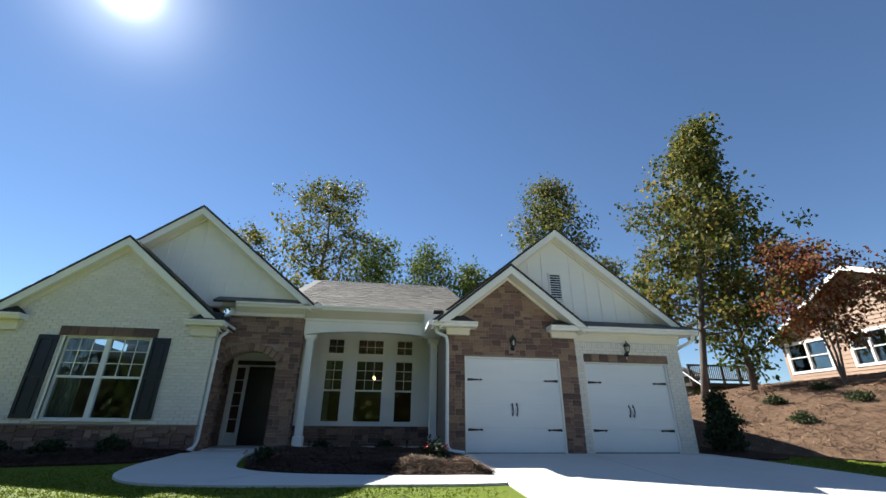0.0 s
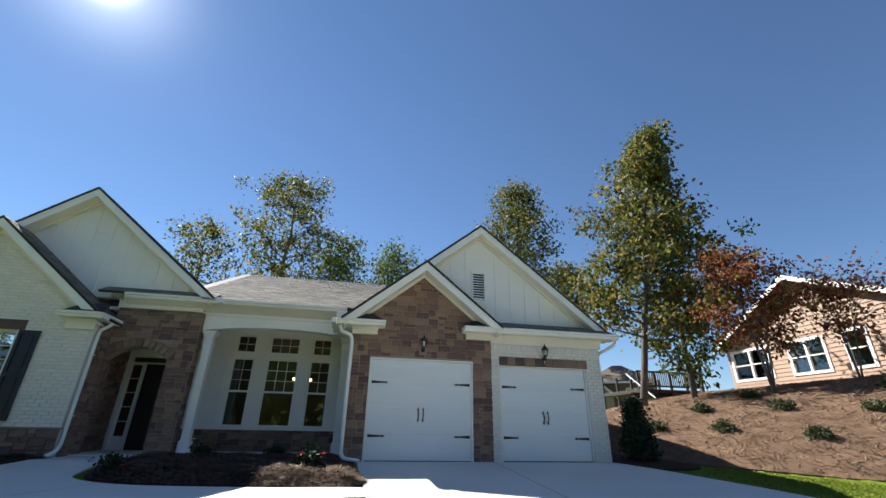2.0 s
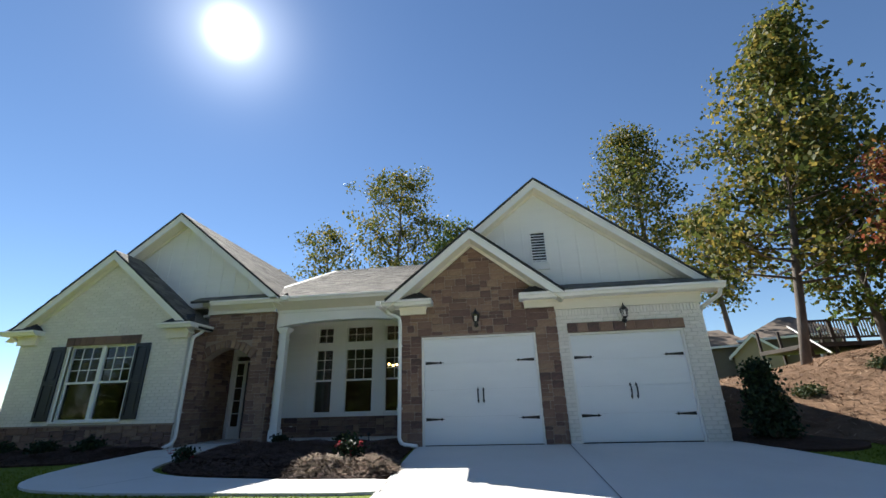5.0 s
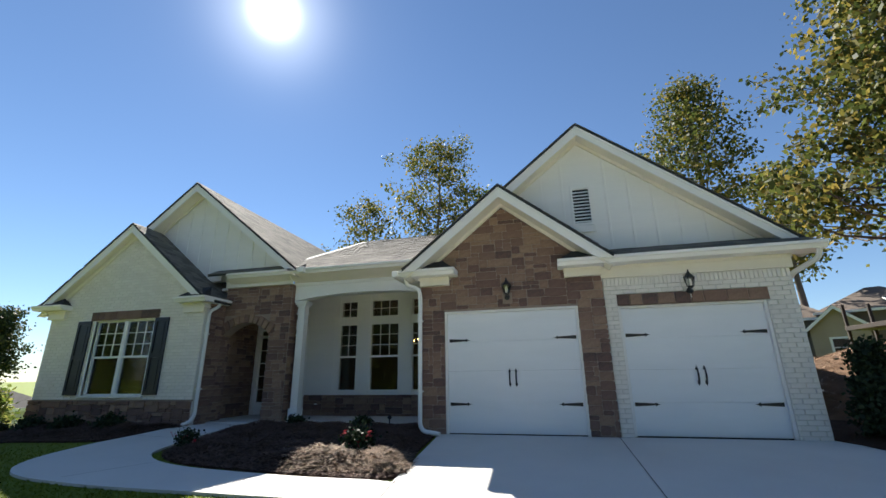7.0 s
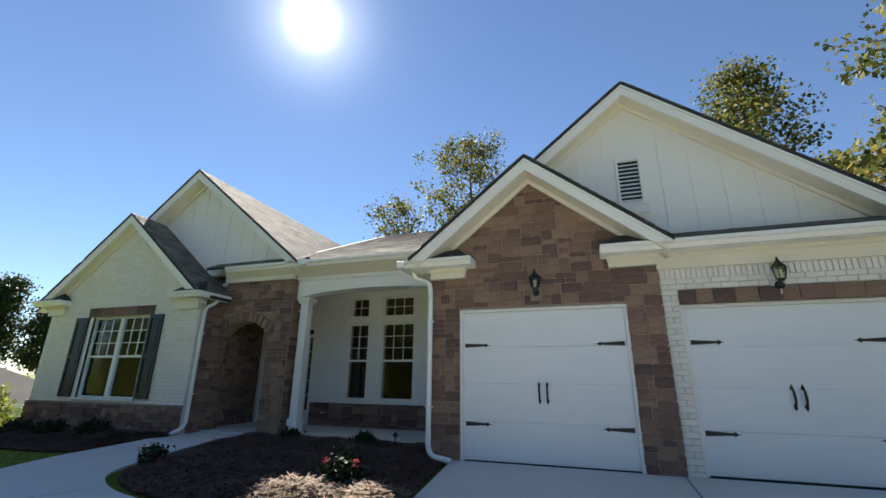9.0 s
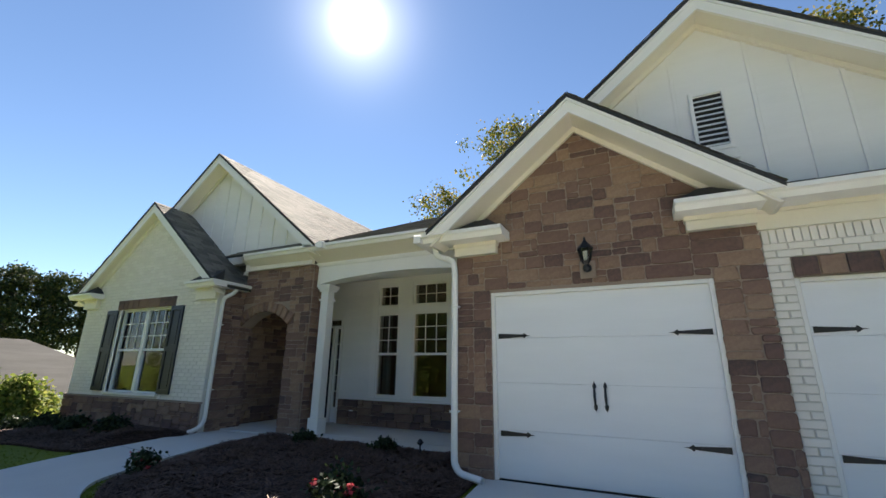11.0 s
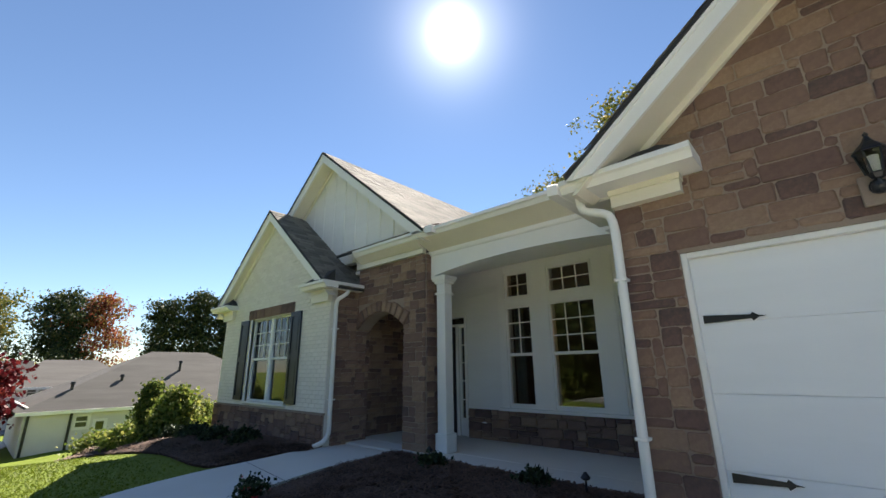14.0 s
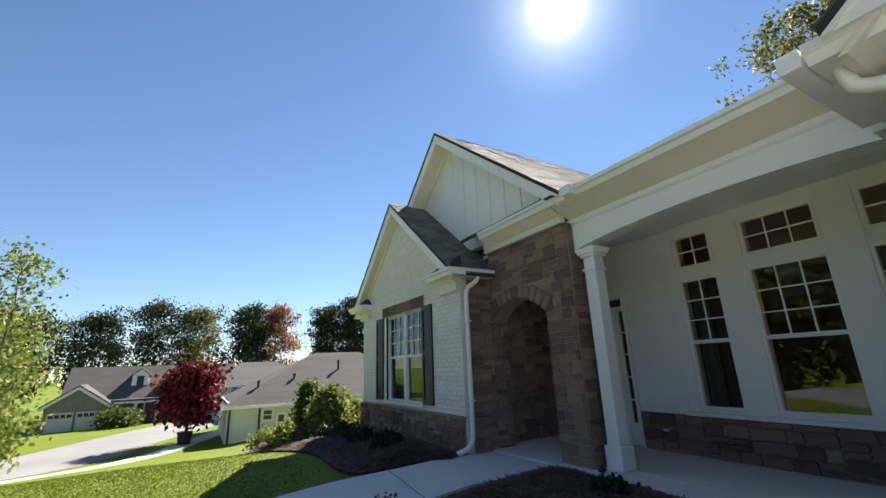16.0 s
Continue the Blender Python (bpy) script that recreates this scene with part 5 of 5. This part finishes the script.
part("stair_rail", bm, M_WHITE, deck)
# brown houses beyond
far_house("brown stucco house block with a hipped brown roof", 27.6, 38.6, -33, 5.6, 7.0, 0.4, 5.0, 6.7, M_OLIVE, M_ROOFB, [(-1.9, -1.1, 3.0, 4.2), (0.6, 1.5, 3.0, 4.2)], 2.4)
far_house("brown stucco house block with a hipped brown roof", 22.9, 41.0, -33, 5.6, 6.0, 0.4, 4.7, 6.2, M_OLIVE, M_ROOFB, [(-1.6, -0.8, 2.2, 3.4)], 2.2)
far_house("sand-coloured gabled front of the brown house", 24.2, 37.2, -33, 3.0, 2.6, 0.4, 3.6, 5.2, M_SANDW, M_ROOFB, [(-0.5, 0.5, 1.8, 3.0)], 0.0, 0.3, front=(0.0, 3.7, 3.7))
# white neighbour with a hipped grey roof
h, r = far_house("white house with a hipped grey shingle roof", -31.3, 16.25, 90, 15.5, 9.0, -3.4, -0.35, 2.65, M_FARWHITE, M_ROOFG, [(-5.75, -5.2, -1.5, -0.9), (-4.9, -4.45, -2.2, -1.2)], 6.0, 0.35)
for x, y, z, a in ((-6.0, -3.3, 0.45, 0.3), (-3.7, -2.7, 0.85, 0.25), (-0.45, -1.9, 1.38, 0.55)):
    bm = bmesh.new()
    tube(bm, [(x, y, z - 0.2), (x, y, z + a)], 0.075, 10)
    tube(bm, [(x, y, z + a - 0.06), (x, y, z + a + 0.08)], [0.13, 0.10], 10)
    part("vent_pipe", bm, M_BLACK, r, "black roof vent pipe")
for x in (-7.6, -5.95):
    bm = bmesh.new()
    tube(bm, [(x, -4.62, -0.65), (x, -4.56, -0.95), (x, -4.56, -3.2)], 0.06, 8)
    part("downspout", bm, M_BLACK, h, "dark downspout")
far_house("pale two-storey house with grey roofs", -49.5, 12.6, 90, 8.7, 9.0, -3.4, 0.4, 2.5, M_FARWHITE, M_ROOFG, [(-2.9, -2.3, -0.5, 0.2), (-2.9, -2.3, -2.4, -1.5), (0.5, 1.2, -0.5, 0.2), (2.6, 3.3, -0.5, 0.2)], 2.5)
far_house("pale house wing with a grey gable roof", -43.3, 12.6, 90, 4.4, 3.2, -3.2, -0.7, 0.7, M_FARWHITE, M_ROOFG, [(-0.8, -0.1, -2.0, -1.0)], 0.0, 0.4, front=(0.0, -0.6, -0.6))

# porch house with dormers across the street
h, r = far_house("grey house with dormers, white porch posts and garage doors", -58.0, 2.8, 93, 15.0, 8.0, -3.6, -0.6, 2.6, M_FARGREY, M_ROOFG, [(-1.8, -0.9, -2.6, -1.1), (0.6, 1.5, -2.6, -1.1), (4.2, 5.1, -2.6, -1.1), (6.0, 6.9, -2.6, -1.1)])
part_porch = boxpart("porch_roof", (-3.6, 7.8, -6.0, -3.9, -0.95, -0.75), M_ROOFG, h)
boxpart("porch_beam", (-3.6, 7.8, -6.05, -5.85, -1.15, -0.95), M_WHITE, h)
for i in range(7):
    boxpart("porch_post", (-3.5 + i * 1.85, -3.26 + i * 1.85, -6.05, -5.81, -3.6, -1.15), M_WHITE, h)
boxpart("front_door", (2.5, 3.5, -4.06, -3.98, -3.4, -1.2), M_DOORB, h)
for x in (-1.6, 1.9, 5.2):
    dm = new("dormer")
    dm.parent = r
    bm = bmesh.new()
    box(bm, x - 0.75, x + 0.75, -2.6, -0.6, -0.2, 1.6)
    prism(bm, [(x - 0.75, 1.6), (x + 0.75, 1.6), (x, 2.2)], -2.6, -0.4)
    part("dormer_wall", bm, M_WHITE, dm)
    bm = bmesh.new()
    for s in (-1, 1):
        prism(bm, [(x, 2.32), (x + s * 0.95, 1.55), (x + s * 0.95, 1.45), (x, 2.2)], -2.75, -0.2)
    part("dormer_roof", bm, M_ROOFG, dm)
    boxpart("dormer_window", (x - 0.32, x + 0.32, -2.63, -2.59, 0.45, 1.5), M_DOORB, dm)
bm = bmesh.new()
wall(bm, -8.4, -3.8, -3.6, -1.0, -6.6, -3.9)
prism(bm, [(-8.4, -1.0), (-3.8, -1.0), (-6.1, 0.6)], -6.6, -3.0)
part("garage_wing", bm, M_FARGREY, h)
bm = bmesh.new()
for s in (-1, 1):
    prism(bm, [(-6.1, 0.85), (-6.1 + s * 2.7, -1.05), (-6.1 + s * 2.7, -1.2), (-6.1, 0.7)], -6.9, -2.0)
part("garage_roof", bm, M_ROOFG, h)
bm = bmesh.new()
for s in (-1, 1):
    prism(bm, [(-6.1, 0.7), (-6.1 + s * 2.6, -1.12), (-6.1 + s * 2.6, -1.4), (-6.1, 0.42)], -6.96, -6.88)
part("garage_rake", bm, M_WHITE, h)
for x0 in (-8.1, -6.0):
    g = boxpart("garage_door", (x0, x0 + 1.9, -6.66, -6.6, -3.6, -1.6), M_FARWHITE, h)
    for i in range(4):
        boxpart("door_window", (x0 + 0.12 + i * 0.44, x0 + 0.46 + i * 0.44, -6.68, -6.66, -2.05, -1.75), M_DOORB, g, bevel=0)

# trees to the west
tree("maple_tree", -29.7, 6.5, 4.5, 0.12, 1.5, 0.32, M_LEAFM, "round crimson maple on the far lawn", 130, 60, 0.28, 0.45, 20, 0.0, limbs=24)
tree("young_tree", -17.2, 1.0, 8.2, 0.07, 1.2, 0.25, M_LIME, "thin young tree with sparse yellow-green leaves", 60, 34, 0.16, 0.4, 21, 0.0, limbs=24)
tree("tree", -20.8, -0.6, 6.4, 0.12, 2.3, 0.06, M_LIME, "leafy yellow-green tree by the sidewalk", 120, 60, 0.2, 0.45, 22, 0.0, limbs=20)
for i, (x, y, h, w, sh, mt) in enumerate(((-72, -6, 14, 4.0, "oval", M_PINE), (-70, 1, 15.5, 4.6, "oval", M_PINE), (-73, 6, 15, 4.5, "oval", M_LEAF), (-68, 13, 15, 3.6, "pine", M_PINE), (-70, 17, 15.5, 4.0, "oval", M_LEAFR),
                                        (-66, 24, 15, 3.0, "pine", M_PINE), (-64, 27.5, 16.5, 3.0, "pine", M_PINE), (-62, 30.5, 16, 3.0, "pine", M_PINE), (-62, 34.5, 16.5, 3.2, "pine", M_PINE), (-58, 38, 13, 2.6, "pine", M_PINE),
                                        (-45, 46, 14, 3.6, "oval", M_LEAF), (-36, 50, 15, 3.6, "oval", M_LEAFG), (-76, -14, 14, 4.5, "oval", M_PINE))):
    tree("pine_tree" if sh == "pine" else "tree", x, y, h, 0.2, w, 0.36 if sh == "pine" else 0.2, mt, "tall pine on the skyline" if sh == "pine" else "tall tree on the skyline", 150, 70, 0.32, 0.62, 90 + i, 0.0, sh, limbs=22)
bush("hedge", -50.0, 0.6, 1.6, 1.4, M_LEAFG, "green shrub before the porch house", 30, 40, 40, 0.3)
bush("hedge", -51.5, 5.6, 1.2, 1.0, M_LEAFG, "green shrub before the porch house", 31, 40, 40, 0.3)
tub = thing("planter", O, "dark planter tub at the foot of the maple", "planter")
bm = bmesh.new()
zt = ground_z(-28.95, 6.45)
tube(bm, [(-28.95, 6.45, zt - 0.05), (-28.95, 6.45, zt + 0.55), (-28.95, 6.45, zt + 0.7)], [0.32, 0.40, 0.44], 12)
part("tub", bm, M_BLACK, tub)


# ---- bricks and stones, piece by piece ----
def clip_line(poly, a, b, c):
    """Keep the side a*x + b*z <= c of a polygon."""
    out = []
    for p, q in zip(poly, poly[1:] + poly[:1]):
        dp, dq = a * p[0] + b * p[1] - c, a * q[0] + b * q[1] - c
        if dp <= 0:
            out.append(p)
        if (dp <= 0) != (dq <= 0):
            t = dp / (dp - dq)
            out.append((p[0] + t * (q[0] - p[0]), p[1] + t * (q[1] - p[1])))
    return out


def slab(poly, depth, chamfer, rnd=None):
    """A pillowed piece: outline at the back, inset outline at the front. Local front faces -y."""
    n = len(poly)
    cx, cz = sum(p[0] for p in poly) / n, sum(p[1] for p in poly) / n
    back = [(p[0] - cx, 0.0, p[1] - cz) for p in poly]
    front = []
    for p in back:
        l = max((p[0] ** 2 + p[2] ** 2) ** 0.5, 1e-6)
        k = max(0.0, 1 - chamfer * 1.4 / l)
        front.append((p[0] * k, -depth + (rnd.uniform(-0.005, 0.005) if rnd else 0), p[2] * k))
    mid = [(p[0], -depth * 0.55, p[2]) for p in back]
    v = back + mid + front
    f = [tuple(range(2 * n, 3 * n))]
    for o in (0, n):
        f += [(o + i, o + (i + 1) % n, o + n + (i + 1) % n, o + n + i) for i in range(n)]
    return v, f, (cx, cz)


def stone_field(parent, x0, x1, z0, z1, y, lines=(), holes=(), seed=1, depth=0.011, turn=0.0, at=None, cell=0.076):
    """Random ashlar: stones of several sizes fitted into a fine grid. turn: rotation of the whole face about z, hinged at 'at'."""
    rnd = random.Random(seed)
    nx_, nz_ = max(1, round((x1 - x0) / cell)), max(1, round((z1 - z0) / cell))
    dx, dz = (x1 - x0) / nx_, (z1 - z0) / nz_
    used = [[False] * nx_ for _ in range(nz_)]
    hole = lambda i, j: any(h[0] < x0 + (i + 0.5) * dx < h[1] and h[2] < z0 + (j + 0.5) * dz < h[3] for h in holes)
    for j in range(nz_):
        for i in range(nx_):
            used[j][i] = hole(i, j)
    m = Matrix.Identity(4) if at is None else Matrix.Translation((at[0], at[1], 0)) @ Matrix.Rotation(radians(turn), 4, "Z")
    for j in range(nz_):
        for i in range(nx_):
            if used[j][i]:
                continue
            w, h = rnd.choice(((2, 1), (3, 1), (4, 1), (5, 1), (3, 2), (4, 2), (5, 2), (2, 2), (4, 2), (3, 1), (6, 2), (3, 2), (2, 1)))
            ww = 0
            while ww < w and i + ww < nx_ and not used[j][i + ww]:
                ww += 1
            hh = 1
            while hh < h and j + hh < nz_ and not any(used[j + hh][i + q] for q in range(ww)):
                hh += 1
            for b in range(hh):
                for a in range(ww):
                    used[j + b][i + a] = True
            g = 0.0045
            r = lambda: rnd.uniform(-0.006, 0.006)
            a0, a1, c0, c1 = x0 + i * dx + g, x0 + (i + ww) * dx - g, z0 + j * dz + g, z0 + (j + hh) * dz - g
            k = min(0.015, (a1 - a0) / 4, (c1 - c0) / 4)
            poly = [(a0 + k + r(), c0 + r()), ((a0 + a1) / 2, c0 + r() * 0.7), (a1 - k + r(), c0 + r()), (a1 + r(), c0 + k), (a1 + r(), c1 - k), (a1 - k, c1 + r()), ((a0 + a1) / 2, c1 + r() * 0.7), (a0 + k, c1 + r()), (a0 + r(), c1 - k), (a0 + r(), c0 + k)]
            for l in lines:
                poly = clip_line(poly, *l) if len(poly) > 2 else poly
            if len(poly) < 3:
                continue
            v, f, c = slab(poly, depth + rnd.uniform(-0.004, 0.004), 0.007, rnd)
            ob = soup("stone", v, f, M_STONE, parent)
            ob.matrix_basis = m @ Matrix.Translation((c[0], y, c[1]))


def brick_rows(parent, x0, x1, z0, z1, y, spans, joined_from=None, course=0.0735, length=0.205, depth=0.02):
    """Running bond. spans(z) gives the free stretches of a course. Bricks left of joined_from go into one joined part."""
    rnd = random.Random(8)
    shared = {}
    jv, jf = [], []
    z, k = z0, 0
    while z + course * 0.6 < z1:
        for a, b in spans(z + course / 2):
            x = a - (length * 0.5 if k % 2 else 0) - ((a - x0) % length)
            while x < b:
                lo, hi = max(x + 0.004, a), min(x + length - 0.005, b)
                if hi - lo > 0.02:
                    c, h = ((lo + hi) / 2, z + course / 2), course - 0.009
                    w = round(hi - lo, 2)
                    poly = [(-w / 2, -h / 2), (w / 2, -h / 2), (w / 2, h / 2), (-w / 2, h / 2)]
                    v, f, _ = slab(poly, depth, 0.005)
                    off = rnd.uniform(-0.002, 0.002)
                    if joined_from is not None and (c[0] < joined_from or c[1] > 2.62):
                        n0 = len(jv)
                        jv += [(p[0] + c[0], p[1] + y + off, p[2] + c[1]) for p in v]
                        jf += [tuple(i + n0 for i in q) for q in f]
                    else:
                        if w not in shared:
                            me = bpy.data.meshes.new("brick")
                            me.from_pydata(v, [], f)
                            me.materials.append(M_BRICK)
                            shared[w] = me
                        ob = new("brick", shared[w])
                        ob.parent = parent
                        ob.location = (c[0], y + off, c[1])
                x += length
        z += course
        k += 1
    if jv:
        tagged(soup("bricks", jv, jf, M_BRICKJ, parent), kind="stuff")


def minus(spans, a, b):
    return [q for s in spans for q in ((s[0], min(s[1], a)), (max(s[0], b), s[1])) if q[1] - q[0] > 0.02]


def wing_spans(z):
    lim = 2.35 if z < 2.72 else max(0.0, 2.35 - (z - 2.72) / SL)
    s = [(-5.58 - lim, -5.58 + lim)] if lim > 0.05 else []
    if 0.53 < z < 2.385:
        s = minus(s, W1[0] - 0.055, W1[1] + 0.055)
    if 2.385 <= z < 2.60:
        s = minus(s, -6.56, -4.50)
    return s


def garage_spans(z):
    s = [(5.49, 8.33)]
    if z < 2.06:
        s = minus(s, DW2[0], DW2[1])
    elif z < 2.255:
        s = minus(s, 5.69, 7.95)
    return s


# stone faces
stone_field(stone_wall_g, 2.2, 5.49, -0.06, 4.40, 9.842, [(SL, 1, 4.12 + SL * 3.81), (-SL, 1, 4.12 - SL * 3.81)], [DW1], 11)
bm = bmesh.new()
box(bm, -7.96, -3.225, 10.385, 10.42, -1.2, 0.52)
base_l = part("stone_base", bm, M_MORTAR, house, "brown stone base below the white brick")
stone_field(base_l, -7.97, -3.21, -0.5, 0.50, 10.386, (), (), 12, 0.035)
boxpart("base_cap", (-7.99, -3.19, 10.35, 10.42, 0.50, 0.53), M_MORTAR, base_l, bevel=0.006)
stone_field(stone_wall_e, -3.21, -1.38, -0.02, 3.12, 11.022, (), [(AX0 - 1, AX1, -1, ACR + 0.20)], 13)
# arch stones
rnd = random.Random(31)
for i in range(11):
    t0, t1 = i / 11, (i + 1) / 11
    def on(t, up):
        x = AX0 + (AX1 - AX0) * t
        c = (AX0 + AX1) / 2
        return (x + (x - c) * 0.22 * up / 0.2, ASP + (ACR - ASP) * (1 - (2 * t - 1) ** 2) + up)
    poly = [on(t0 + 0.008, 0.0), on(t1 - 0.008, 0.0), on(t1 - 0.008, 0.19 + rnd.uniform(-0.01, 0.02)), on(t0 + 0.008, 0.19 + rnd.uniform(-0.01, 0.02))]
    poly = clip_line(poly, -1, 0, 3.21)
    if len(poly) > 2:
        v, f, c = slab(poly, 0.042, 0.012, rnd)
        ob = soup("arch_stone", v, f, M_STONE, stone_wall_e)
        ob.location = (c[0], 11.022, c[1])
# stone on the side return beside the arch, seen across the walk, and inside the entry
bm = bmesh.new()
box(bm, -3.23, -3.21, 10.55, 11.3, -0.1, 2.70)
box(bm, -3.48, -3.46, 11.3, 12.64, -0.1, 3.1)
ret = part("stone_wall", bm, M_MORTAR, house, "brown stone side wall of the entry")
stone_field(ret, 10.55, 11.3, -0.02, 2.70, 0.0, (), (), 14, 0.022, 90.0, (-3.21, 0.0))
stone_field(ret, 11.3, 12.64, -0.02, 3.08, 0.0, (), (), 17, 0.02, 90.0, (-3.46, 0.0))
bm = bmesh.new()
box(bm, -1.40, -1.38, 11.04, 11.30, -0.1, 3.12)
pier = part("stone_pier_side", bm, M_MORTAR, house, "brown stone side of the entry pier")
stone_field(pier, 11.04, 11.30, -0.02, 3.12, 0.0, (), (), 15, 0.02, 90.0, (-1.38, 0.0))
stone_field(knee_wall, -1.82, 2.2, 0.02, 0.525, 12.602, (), (), 16, 0.028)
# stone lintels
for x0, x1, z0, z1, y, owner in ((-6.56, -4.50, 2.385, 2.595, 10.385, brick_wall_l), (5.69, 7.95, 2.06, 2.25, 9.85, brick_wall_g)):
    bm = bmesh.new()
    box(bm, x0, x1, y, y + 0.06, z0, z1)
    lint = part("stone_lintel", bm, M_MORTAR, owner)
    rnd = random.Random(int(x1 * 10))
    x = x0
    while x < x1 - 0.03:
        w = min(rnd.uniform(0.16, 0.42), x1 - x)
        if x1 - x - w < 0.12:
            w = x1 - x
        v, f, c = slab([(x + 0.005, z0 + 0.006), (x + w - 0.005, z0 + 0.004), (x + w - 0.005, z1 - 0.006), (x + 0.005, z1 - 0.004)], 0.018, 0.008, rnd)
        ob = soup("stone", v, f, M_STONE, owner)
        ob.location = (c[0], y + 0.001, c[1])
        x += w
brick_rows(brick_wall_g, 5.49, 8.33, -0.02, 2.40, 9.887, garage_spans)
for i in range(44):                                     # soldier course under the frieze
    x = 5.50 + i * 0.0643
    v, f, c = slab([(x, 2.40), (x + 0.056, 2.40), (x + 0.056, 2.555), (x, 2.555)], 0.024, 0.005)
    ob = soup("soldier_brick", v, f, M_BRICK, brick_wall_g)
    ob.location = (c[0], 9.888, c[1])
brick_rows(brick_wall_l, -7.93, -3.23, 0.53, 4.6, 10.422, wing_spans, joined_from=-4.55)
